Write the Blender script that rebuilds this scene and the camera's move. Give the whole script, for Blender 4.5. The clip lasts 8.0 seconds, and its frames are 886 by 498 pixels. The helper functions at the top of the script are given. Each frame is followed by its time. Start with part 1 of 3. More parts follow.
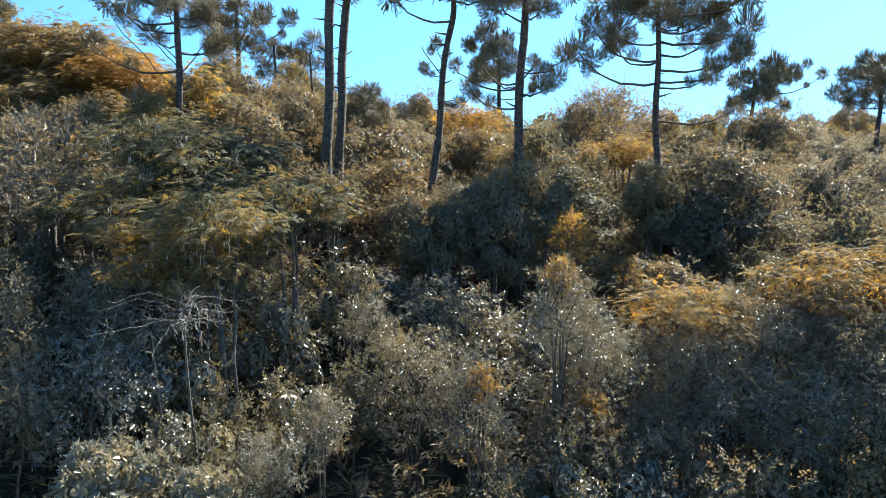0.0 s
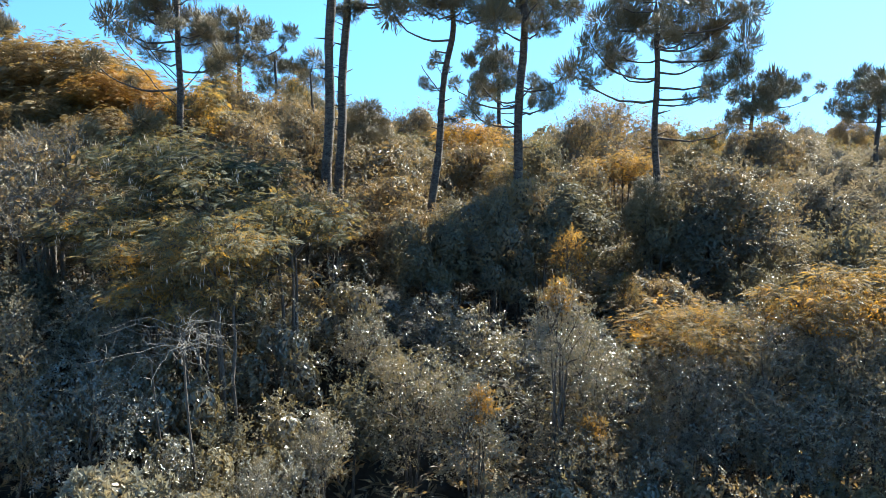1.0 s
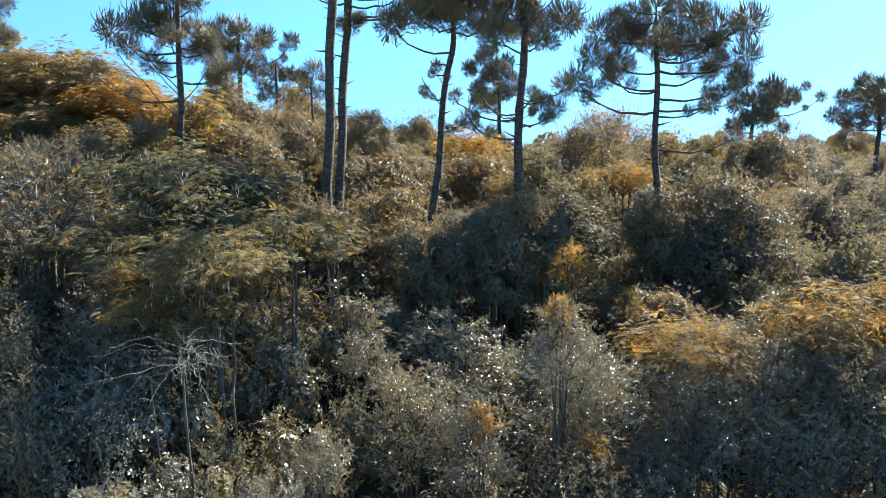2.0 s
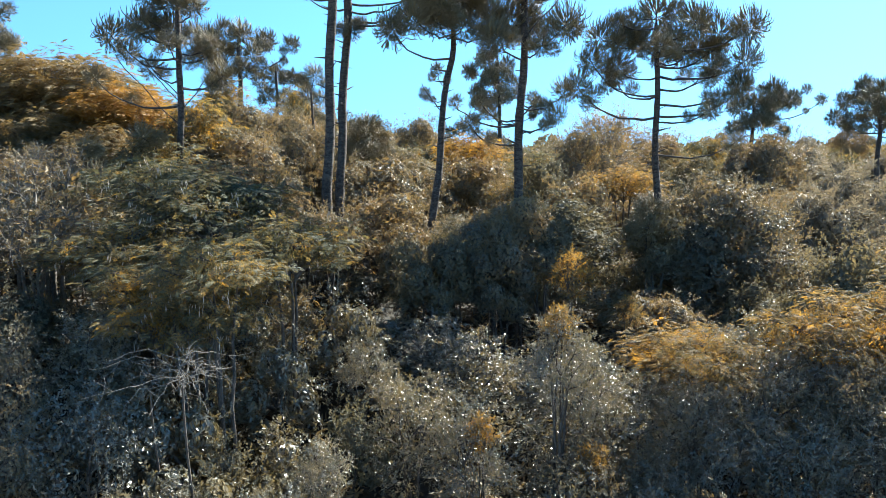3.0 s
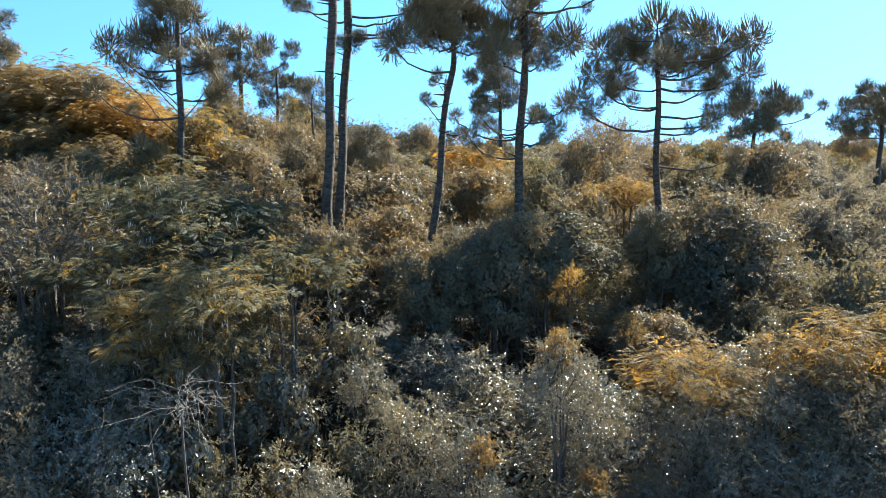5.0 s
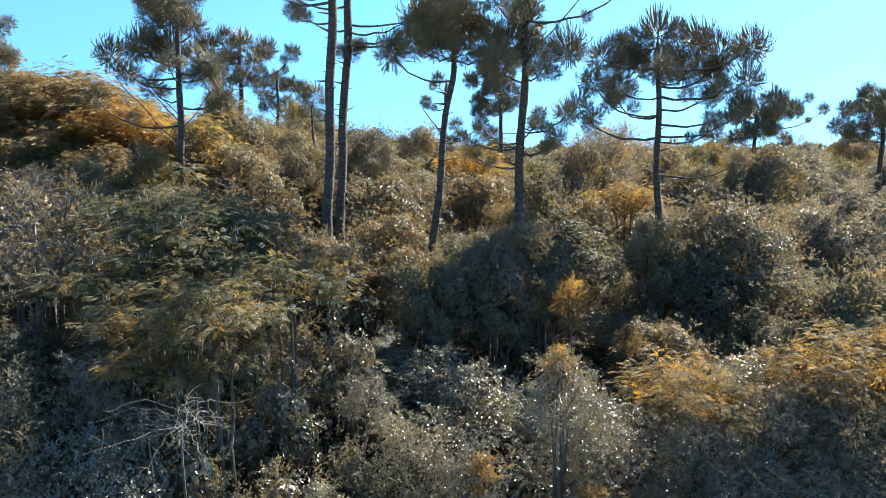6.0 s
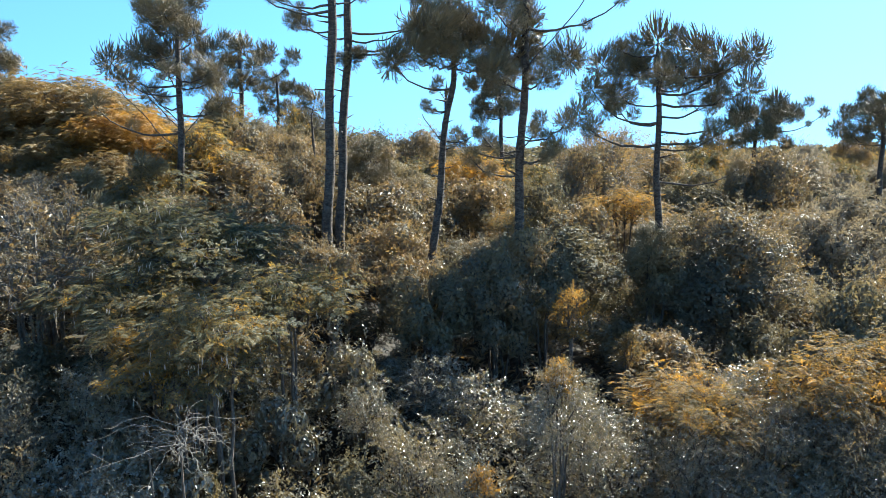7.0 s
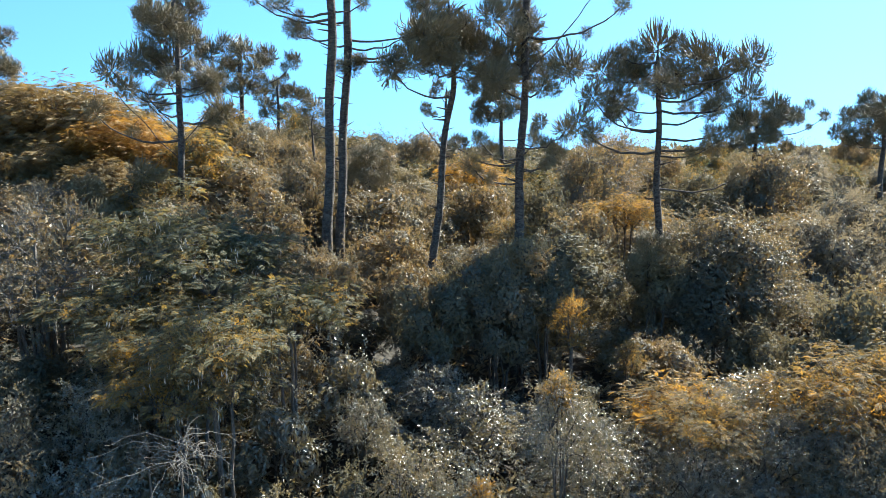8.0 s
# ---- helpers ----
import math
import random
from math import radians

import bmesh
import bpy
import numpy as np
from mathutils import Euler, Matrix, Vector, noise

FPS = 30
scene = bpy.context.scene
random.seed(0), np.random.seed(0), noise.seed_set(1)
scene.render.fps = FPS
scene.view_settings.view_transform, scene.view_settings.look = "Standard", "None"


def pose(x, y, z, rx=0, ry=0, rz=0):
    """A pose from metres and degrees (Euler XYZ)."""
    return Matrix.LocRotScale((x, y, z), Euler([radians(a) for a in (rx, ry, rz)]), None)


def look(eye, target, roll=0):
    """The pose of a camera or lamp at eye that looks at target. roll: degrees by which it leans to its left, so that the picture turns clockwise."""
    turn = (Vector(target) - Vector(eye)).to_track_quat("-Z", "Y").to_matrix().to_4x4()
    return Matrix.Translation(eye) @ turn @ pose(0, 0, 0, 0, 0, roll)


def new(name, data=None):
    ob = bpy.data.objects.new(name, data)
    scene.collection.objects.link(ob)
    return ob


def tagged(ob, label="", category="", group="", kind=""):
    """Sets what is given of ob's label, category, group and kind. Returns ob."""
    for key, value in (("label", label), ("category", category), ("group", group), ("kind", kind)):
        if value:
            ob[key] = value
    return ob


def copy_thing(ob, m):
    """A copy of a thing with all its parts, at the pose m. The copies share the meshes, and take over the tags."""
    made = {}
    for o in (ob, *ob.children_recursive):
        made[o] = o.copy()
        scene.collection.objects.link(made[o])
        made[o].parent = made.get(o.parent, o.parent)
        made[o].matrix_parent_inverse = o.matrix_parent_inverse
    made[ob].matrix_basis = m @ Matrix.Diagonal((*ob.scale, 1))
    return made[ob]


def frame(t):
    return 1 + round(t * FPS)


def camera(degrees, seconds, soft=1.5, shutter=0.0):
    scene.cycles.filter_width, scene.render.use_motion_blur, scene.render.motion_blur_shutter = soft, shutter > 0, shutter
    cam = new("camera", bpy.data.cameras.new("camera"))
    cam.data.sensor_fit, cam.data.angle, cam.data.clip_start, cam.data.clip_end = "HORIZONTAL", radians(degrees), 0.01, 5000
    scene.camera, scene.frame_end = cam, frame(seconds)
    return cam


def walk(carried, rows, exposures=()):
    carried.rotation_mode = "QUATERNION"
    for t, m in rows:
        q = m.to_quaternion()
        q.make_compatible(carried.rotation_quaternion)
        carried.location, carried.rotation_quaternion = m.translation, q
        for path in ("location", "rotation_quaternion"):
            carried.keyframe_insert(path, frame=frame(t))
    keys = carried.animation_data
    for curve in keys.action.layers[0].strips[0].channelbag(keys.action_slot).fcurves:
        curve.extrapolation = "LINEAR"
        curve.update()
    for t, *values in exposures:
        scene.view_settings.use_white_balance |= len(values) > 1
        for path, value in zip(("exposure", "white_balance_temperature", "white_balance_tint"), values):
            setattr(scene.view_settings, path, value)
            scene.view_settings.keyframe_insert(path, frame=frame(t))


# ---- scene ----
# ---------------------------------------------------------------- camera
cam = camera(65.5, 8.0, soft=0.5)
# seconds, x, y, z, pitch, yaw, roll
PATH = [(0.0, 0.000, 0.000, 9.000, -9.30, 0.000, 0.000), (0.5, 0.009, 0.009, 9.096, -8.829, 0.014, 0.034),
        (1.0, 0.016, 0.019, 9.202, -8.419, 0.023, 0.081), (1.5, 0.021, 0.035, 9.317, -8.114, 0.047, 0.077),
        (3.0, 0.042, 0.096, 9.575, -7.968, 0.117, 0.115), (3.5, 0.046, 0.117, 9.673, -7.988, 0.139, 0.117),
        (4.0, 0.049, 0.143, 9.777, -8.033, 0.160, 0.122), (4.5, 0.054, 0.164, 9.887, -8.080, 0.175, 0.124),
        (6.0, 0.077, 0.252, 10.323, -8.213, 0.253, 0.144), (6.5, 0.086, 0.270, 10.450, -8.235, 0.278, 0.180),
        (7.0, 0.090, 0.286, 10.565, -8.234, 0.287, 0.196), (7.5, 0.095, 0.303, 10.684, -8.248, 0.300, 0.220),
        (8.0, 0.104, 0.319, 10.800, -8.256, 0.321, 0.267)]
walk(cam, [(t, pose(x, y, z, 90 + p, r, w)) for t, x, y, z, p, w, r in PATH], [(0.0, 2.15, 5700, 4), (8.0, 2.15, 5700, 4)])

# ---------------------------------------------------------------- sky and sun
SUN_AZ, SUN_EL = radians(45), radians(40)      # to the right of straight ahead; above the horizon
world = bpy.data.worlds.new("sky")
world.use_nodes = True
scene.world = world
wn = world.node_tree.nodes
sky = wn.new("ShaderNodeTexSky")
sky.sky_type, sky.sun_disc = "NISHITA", False
sky.sun_elevation, sky.sun_rotation = SUN_EL, SUN_AZ
sky.altitude, sky.air_density, sky.dust_density, sky.ozone_density = 800, 0.95, 0.25, 1.6
wn["Background"].inputs["Strength"].default_value = 0.067
# an even, clear winter sky: its lowest band is looked up a little higher, without the pale rim of haze
way = wn.new("ShaderNodeTexCoord")
lift = wn.new("ShaderNodeVectorMath")
lift.operation = "MULTIPLY_ADD"
lift.inputs[1].default_value, lift.inputs[2].default_value = (1, 1, 0.6), (0, 0, 0.2)
level = wn.new("ShaderNodeVectorMath")
level.operation = "NORMALIZE"
world.node_tree.links.new(way.outputs["Generated"], lift.inputs[0])
world.node_tree.links.new(lift.outputs[0], level.inputs[0])
world.node_tree.links.new(level.outputs[0], sky.inputs["Vector"])
tint = wn.new("ShaderNodeMix")
tint.data_type, tint.blend_type = "RGBA", "MULTIPLY"
tint.inputs["Factor"].default_value = 1.0
tint.inputs[7].default_value = (0.7, 1.0, 1.06, 1)
world.node_tree.links.new(sky.outputs[0], tint.inputs[6])
world.node_tree.links.new(tint.outputs[2], wn["Background"].inputs["Color"])
sun_data = bpy.data.lights.new("sun", "SUN")
sun_data.energy, sun_data.angle, sun_data.color = 5.0, radians(0.53), (1.0, 0.89, 0.72)
sun = new("sun", sun_data)
sun_dir = Vector((math.sin(SUN_AZ) * math.cos(SUN_EL), math.cos(SUN_AZ) * math.cos(SUN_EL), math.sin(SUN_EL)))
sun.matrix_world = look(sun_dir * 60, (0, 0, 0))

# ---------------------------------------------------------------- materials


def node(mat, kind, **inputs):
    n = mat.node_tree.nodes.new(kind)
    for k, v in inputs.items():
        n.inputs[k].default_value = v
    return n


def ramp(mat, source, stops):
    r = node(mat, "ShaderNodeValToRGB")
    el = r.color_ramp.elements
    while len(el) < len(stops):
        el.new(0.5)
    for e, (p, c) in zip(el, stops):
        e.position, e.color = p, (*c, 1)
    mat.node_tree.links.new(source, r.inputs[0])
    return r.outputs[0]


def leaf_material(name, dark, mid, gold, through_dark, through_gold, rough=0.4, thin=0.42, patch=0.9, coverage=0.5, spec=0.5):
    """A leaf: glossy skin over a thin sheet that lets light through; colour differs leaf by leaf, patch by patch, plant by plant."""
    mat = bpy.data.materials.new(name)
    mat.use_nodes = True
    nt, link = mat.node_tree, mat.node_tree.links.new
    geo = node(mat, "ShaderNodeNewGeometry")
    info = node(mat, "ShaderNodeObjectInfo")
    coord = node(mat, "ShaderNodeTexCoord")
    shift = node(mat, "ShaderNodeVectorMath")
    link(coord.outputs["Object"], shift.inputs[0])
    link(info.outputs["Location"], shift.inputs[1])
    patchy = node(mat, "ShaderNodeTexNoise", Scale=patch, Detail=2.0)
    link(shift.outputs[0], patchy.inputs["Vector"])
    add = node(mat, "ShaderNodeMath")
    add.operation = "MULTIPLY_ADD"
    link(geo.outputs["Random Per Island"], add.inputs[0])
    add.inputs[1].default_value = 0.24
    link(patchy.outputs["Fac"], add.inputs[2])
    plant = node(mat, "ShaderNodeMath")
    plant.operation = "MULTIPLY_ADD"
    link(info.outputs["Random"], plant.inputs[0])
    plant.inputs[1].default_value = 0.22
    link(add.outputs[0], plant.inputs[2])
    lo = 1.12 - coverage
    col = ramp(mat, plant.outputs[0], [(max(lo - 0.38, 0.02), dark), (lo - 0.08, mid), (min(lo + 0.16, 1.0), gold)])
    thr = ramp(mat, plant.outputs[0], [(max(lo - 0.3, 0.02), through_dark), (min(lo + 0.14, 1.0), through_gold)])
    skin = nt.nodes["Principled BSDF"]
    skin.inputs["Roughness"].default_value = rough
    skin.inputs["Specular IOR Level"].default_value = spec
    link(col, skin.inputs["Base Color"])
    lucent = node(mat, "ShaderNodeBsdfTranslucent")
    link(thr, lucent.inputs["Color"])
    mix = node(mat, "ShaderNodeMixShader", Fac=thin)
    link(skin.outputs[0], mix.inputs[1])
    link(lucent.outputs[0], mix.inputs[2])
    link(mix.outputs[0], nt.nodes["Material Output"].inputs["Surface"])
    return mat


def rough_material(name, colours, scale=6.0, stretch=(1, 1, 1), bump=0.6, distance=0.02, rough=0.9):
    """Bark, twigs and soil: noise at two scales in colour and relief."""
    mat = bpy.data.materials.new(name)
    mat.use_nodes = True
    nt, link = mat.node_tree, mat.node_tree.links.new
    coord, info = node(mat, "ShaderNodeTexCoord"), node(mat, "ShaderNodeObjectInfo")
    mapping = node(mat, "ShaderNodeMapping", Scale=stretch)
    link(coord.outputs["Object"], mapping.inputs["Vector"])
    link(info.outputs["Location"], mapping.inputs["Location"])
    coarse = node(mat, "ShaderNodeTexNoise", Scale=scale, Detail=6.0, Roughness=0.65)
    fine = node(mat, "ShaderNodeTexVoronoi", Scale=scale * 3.5)
    for n in (coarse, fine):
        link(mapping.outputs[0], n.inputs["Vector"])
    both = node(mat, "ShaderNodeMath")
    both.operation = "MULTIPLY_ADD"
    link(fine.outputs["Distance"], both.inputs[0])
    both.inputs[1].default_value = 0.35
    link(coarse.outputs["Fac"], both.inputs[2])
    n = len(colours)
    c = ramp(mat, both.outputs[0], [(0.35 + 0.45 * i / (n - 1), k) for i, k in enumerate(colours)])
    skin = nt.nodes["Principled BSDF"]
    skin.inputs["Roughness"].default_value = rough
    link(c, skin.inputs["Base Color"])
    b = node(mat, "ShaderNodeBump", Strength=bump, Distance=distance)
    link(both.outputs[0], b.inputs["Height"])
    link(b.outputs[0], skin.inputs["Normal"])
    return mat


M_PINE = leaf_material("araucaria_needles", (0.09, 0.085, 0.055), (0.15, 0.13, 0.076), (0.21, 0.165, 0.085), (0.17, 0.14, 0.07), (0.36, 0.26, 0.1),
                       rough=0.5, thin=0.2, patch=1.2, coverage=0.42, spec=0.25)
M_BROAD = leaf_material("glossy_leaves", (0.082, 0.086, 0.077), (0.108, 0.108, 0.086), (0.165, 0.14, 0.085), (0.13, 0.125, 0.065), (0.44, 0.3, 0.085),
                        rough=0.31, thin=0.18, patch=1.3, coverage=0.36, spec=1.0)
M_FEATHER = leaf_material("feathery_leaves", (0.08, 0.086, 0.06), (0.118, 0.112, 0.066), (0.23, 0.15, 0.04), (0.16, 0.145, 0.06), (0.72, 0.39, 0.045),
                          rough=0.5, thin=0.36, patch=1.5, coverage=0.19, spec=0.14)
M_GOLDEN = leaf_material("golden_feathery_leaves", (0.085, 0.08, 0.055), (0.13, 0.108, 0.06), (0.27, 0.16, 0.035), (0.18, 0.14, 0.055), (0.8, 0.4, 0.04),
                         rough=0.5, thin=0.4, patch=2.2, coverage=0.27, spec=0.12)
M_OLIVE = leaf_material("olive_feathery_leaves", (0.09, 0.083, 0.055), (0.13, 0.108, 0.06), (0.19, 0.13, 0.055), (0.16, 0.13, 0.06), (0.42, 0.25, 0.06),
                        rough=0.45, thin=0.3, patch=0.8, coverage=0.33, spec=0.2)
# for the olive tree's sunlit end: orange sunlight put into the leaf colour
M_SUN_TINT = leaf_material("russet_feathery_leaves", (0.1, 0.078, 0.045), (0.165, 0.105, 0.042), (0.23, 0.135, 0.035), (0.24, 0.15, 0.05), (0.55, 0.28, 0.04),
                         rough=0.45, thin=0.32, patch=1.2, coverage=0.42, spec=0.2)
M_DENSE = leaf_material("small_leaves", (0.098, 0.095, 0.078), (0.14, 0.126, 0.088), (0.215, 0.158, 0.085), (0.16, 0.135, 0.07), (0.52, 0.31, 0.085),
                        rough=0.5, thin=0.26, patch=1.3, coverage=0.31, spec=0.28)
M_GREY = leaf_material("grey_leaves", (0.1, 0.1, 0.083), (0.15, 0.14, 0.112), (0.21, 0.178, 0.125), (0.165, 0.15, 0.11), (0.39, 0.29, 0.15),
                       rough=0.5, thin=0.28, coverage=0.42, spec=0.3)
M_WHORL = leaf_material("whorled_leaves", (0.11, 0.11, 0.085), (0.21, 0.2, 0.15), (0.3, 0.23, 0.13), (0.2, 0.19, 0.13), (0.4, 0.32, 0.16),
                        rough=0.3, thin=0.26, coverage=0.36, spec=0.8)
M_FAR = leaf_material("far_leaves", (0.076, 0.081, 0.062), (0.12, 0.113, 0.08), (0.19, 0.15, 0.08), (0.14, 0.125, 0.07), (0.36, 0.26, 0.1),
                      rough=0.6, thin=0.26, patch=0.5, coverage=0.29, spec=0.2)
M_BARK = rough_material("araucaria_bark", [(0.014, 0.011, 0.009), (0.036, 0.028, 0.022), (0.1, 0.082, 0.064)], 5, (1, 1, 2.2), 1.0, 0.04)
M_LIMB = rough_material("limb_bark", [(0.022, 0.018, 0.015), (0.05, 0.041, 0.033), (0.11, 0.092, 0.073)], 9, (1, 1, 0.5), 0.6, 0.01)
M_PALE = rough_material("bare_twigs", [(0.05, 0.046, 0.04), (0.1, 0.09, 0.077), (0.17, 0.153, 0.13)], 9, (1, 1, 0.5), 0.5, 0.008, 0.75)
M_POD = rough_material("dry_pods", [(0.16, 0.14, 0.11), (0.3, 0.26, 0.2), (0.42, 0.37, 0.29)], 9, (1, 1, 1), 0.3, 0.004, 0.5)
# grass colours set bright so that the unseen ground bounces fill light
M_SOIL = rough_material("dry_grass_and_litter", [(0.1, 0.085, 0.06), (0.2, 0.17, 0.12), (0.32, 0.27, 0.19)], 1.6, (1, 1, 1), 0.8, 0.08)


def forest_floor(mat, edge):
    """Unseen pale grass below and behind the camera, added to bounce fill light; beyond its uneven edge, the dark
    litter of the forest floor.
    """
    link = mat.node_tree.links.new
    skin = mat.node_tree.nodes["Principled BSDF"]
    grass = skin.inputs["Base Color"].links[0].from_socket
    coord = node(mat, "ShaderNodeTexCoord")
    axes = node(mat, "ShaderNodeSeparateXYZ")
    link(coord.outputs["Object"], axes.inputs[0])
    wander = node(mat, "ShaderNodeTexNoise", Scale=0.35, Detail=3.0)
    link(coord.outputs["Object"], wander.inputs["Vector"])
    line = node(mat, "ShaderNodeMath")
    line.operation = "MULTIPLY_ADD"
    link(wander.outputs["Fac"], line.inputs[0])
    line.inputs[1].default_value = 4.0
    link(axes.outputs["Y"], line.inputs[2])
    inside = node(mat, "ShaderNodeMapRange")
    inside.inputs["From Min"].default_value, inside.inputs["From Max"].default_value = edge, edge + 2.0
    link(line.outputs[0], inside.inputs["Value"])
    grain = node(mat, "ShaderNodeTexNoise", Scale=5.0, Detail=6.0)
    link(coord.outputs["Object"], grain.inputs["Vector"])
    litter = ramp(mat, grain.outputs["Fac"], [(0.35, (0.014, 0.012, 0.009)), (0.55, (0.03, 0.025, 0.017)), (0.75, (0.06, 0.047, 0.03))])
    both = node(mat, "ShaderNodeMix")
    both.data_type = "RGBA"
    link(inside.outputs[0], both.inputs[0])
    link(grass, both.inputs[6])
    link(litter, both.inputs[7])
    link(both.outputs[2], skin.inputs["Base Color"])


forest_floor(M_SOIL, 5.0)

# ---------------------------------------------------------------- mesh helpers
rng = np.random.default_rng(11)


class Geo:
    """Collects quads from many small pieces for one mesh."""

    def __init__(self):
        self.v, self.f, self.n = [], [], 0

    def add(self, v, f):
        v = np.asarray(v, float).reshape(-1, 3)
        self.v.append(v)
        self.f.append(np.asarray(f, int).reshape(-1, 4) + self.n)
        self.n += len(v)
        return self

    def quads(self, q):
        q = np.asarray(q, float).reshape(-1, 4, 3)
        return self.add(q, np.arange(len(q) * 4))

    def mesh(self, name, mat, smooth=False):
        me = bpy.data.meshes.new(name)
        v, f = np.concatenate(self.v), np.concatenate(self.f)
        me.vertices.add(len(v))
        me.vertices.foreach_set("co", v.ravel())
        me.loops.add(f.size)
        me.loops.foreach_set("vertex_index", f.ravel())
        me.polygons.add(len(f))
        me.polygons.foreach_set("loop_start", np.arange(0, f.size, 4))
        me.polygons.foreach_set("loop_total", np.full(len(f), 4))
        me.polygons.foreach_set("use_smooth", np.full(len(f), smooth))
        me.update(calc_edges=True)
        me.materials.append(mat)
        return me


def unit(v):
    v = np.asarray(v, float)
    return v / np.maximum(np.linalg.norm(v, axis=-1, keepdims=True), 1e-9)


def curve3(a, b, c, n):
    """A quadratic curve from a by b to c."""
    t = np.linspace(0, 1, n)[:, None]
    return (1 - t) ** 2 * np.asarray(a, float) + 2 * t * (1 - t) * np.asarray(b, float) + t ** 2 * np.asarray(c, float)


def tube(geo, pts, radii, sides=6, rough=0.0):
    """A tapered tube along pts; rough makes its section uneven."""
    pts = np.asarray(pts, float)
    d = unit(np.gradient(pts, axis=0))
    up = np.where(np.abs(d[:, 2:3]) > 0.92, [[1.0, 0, 0]], [[0, 0, 1.0]])
    s = unit(np.cross(d, up))
    w = np.cross(s, d)
    a = np.linspace(0, 2 * np.pi, sides, endpoint=False)
    r = np.asarray(radii, float)[:, None] * (1 + rough * rng.uniform(-1, 1, (len(pts), sides)))
    v = pts[:, None] + r[..., None] * (np.cos(a)[None, :, None] * s[:, None] + np.sin(a)[None, :, None] * w[:, None])
    i, j = np.meshgrid(np.arange(len(pts) - 1), np.arange(sides), indexing="ij")
    k = (j + 1) % sides
    f = np.stack([i * sides + j, i * sides + k, (i + 1) * sides + k, (i + 1) * sides + j], -1)
    return geo.add(v, f)


def leaf_quads(base, along, normal, length, width, fold=0.18):
    """Folded diamond leaves from arrays of base point, direction and face normal."""
    along, normal = unit(along), unit(normal)
    side = unit(np.cross(along, normal))
    normal = np.cross(side, along)
    L, W = np.asarray(length, float)[:, None], np.asarray(width, float)[:, None]
    mid = base + along * L * 0.45
    return np.stack([base, mid + side * W / 2 + normal * W * fold, base + along * L - normal * L * 0.08, mid - side * W / 2 + normal * W * fold], 1)


def placed(template, p, d, up, scale):
    """Copies of a template of quads, its y axis along d and its z axis towards up, at p."""
    d = unit(d)
    s = unit(np.cross(d, up))
    n = np.cross(s, d)
    r = np.stack([s, d, n], 1)
    return np.einsum("qvk,nkc->nqvc", template, r) * np.asarray(scale)[:, None, None, None] + p[:, None, None]


def spray_broad(n, length, leaf, ratio, spread=0.9):
    """A twig of alternate leaves that stand out all round."""
    t = np.linspace(0.08, 1, n)
    base = np.stack([0.05 * length * np.sin(t * 5), t * length, -0.12 * length * t ** 2], -1)
    a = np.arange(n) * 2.4 + rng.uniform(-0.4, 0.4, n)
    out = np.stack([np.cos(a), np.full(n, 0.75), 0.55 * np.sin(a)], -1) * np.array([spread, 1, spread])
    normal = np.stack([rng.normal(0, 0.5, n), rng.normal(0, 0.4, n), np.ones(n)], -1)
    return leaf_quads(base, out, normal, leaf * rng.uniform(0.7, 1.15, n), leaf * ratio * rng.uniform(0.8, 1.1, n))


def spray_feather(pairs, length, leaf, wide=0.27):
    """A drooping frond with pairs of narrow leaflets."""
    t = np.repeat(np.linspace(0.1, 1, pairs), 2)
    sign = np.tile([1.0, -1.0], pairs)
    base = np.stack([np.zeros_like(t), t * length, 0.1 * length * t - 0.42 * length * t ** 2], -1)
    out = np.stack([sign, 0.55 + 0.6 * t, -0.12 - 0.35 * t], -1)
    normal = np.stack([rng.normal(0, 0.2, len(t)), rng.normal(0, 0.2, len(t)), np.ones(len(t))], -1)
    size = leaf * (0.45 + 1.1 * np.sin(np.pi * np.clip(t, 0.08, 0.93)))
    return leaf_quads(base, out, normal, size, size * wide, 0.05)


def spray_whorl(n, leaf):
    """A rosette of long leaves round a shoot's tip."""
    a = np.arange(n) * 2.4
    lift = np.linspace(1.5, 0.1, n)
    out = np.stack([np.cos(a), lift, np.sin(a)], -1)
    base = np.stack([np.zeros(n), -0.03 * np.arange(n) / n, np.zeros(n)], -1)
    return leaf_quads(base, out, np.stack([np.cos(a) * -0.6, np.ones(n), np.sin(a) * -0.6], -1), leaf * rng.uniform(0.75, 1.1, n), leaf * 0.42 * np.ones(n))


def part(name, geo, mat, parent, label="", smooth=False):
    me = geo if isinstance(geo, bpy.types.Mesh) else geo.mesh(name, mat, smooth)
    ob = new(name, me)
    ob.parent = parent
    return tagged(ob, label)


# ---------------------------------------------------------------- ground


def canopy(x, y):
    """Height of the tree tops over the plan: a slope that rises ahead and to the left, level in the distance, with a low hill ahead on the left."""
    y = np.asarray(y, float)
    s = np.maximum(1 - np.exp(-(y - 8) / 10), -0.35)
    q = np.clip(x / np.maximum(y, 12), -0.9, 0.9)
    near = 3.2 + 6.7 * s + 0.1 * q - 5.2 * q * s + (5.6 - 6.0 * s) * q * q
    far = 10.1 + np.clip(-q - 0.07, 0, 0.14) * 18
    k = np.clip((y - 30) / 45, 0, 1)
    return near * (1 - k) + far * k


def ground(x, y):
    far = np.clip((np.hypot(x, y) - 25) / 60, 0, 1)
    return canopy(x, y) - 3.7 - 1.6 * far + 0.25 * np.sin(x * 0.6 + 1) * np.cos(y * 0.47) - 4 * np.clip((np.hypot(x, y) - 500) / 2500, 0, 1)


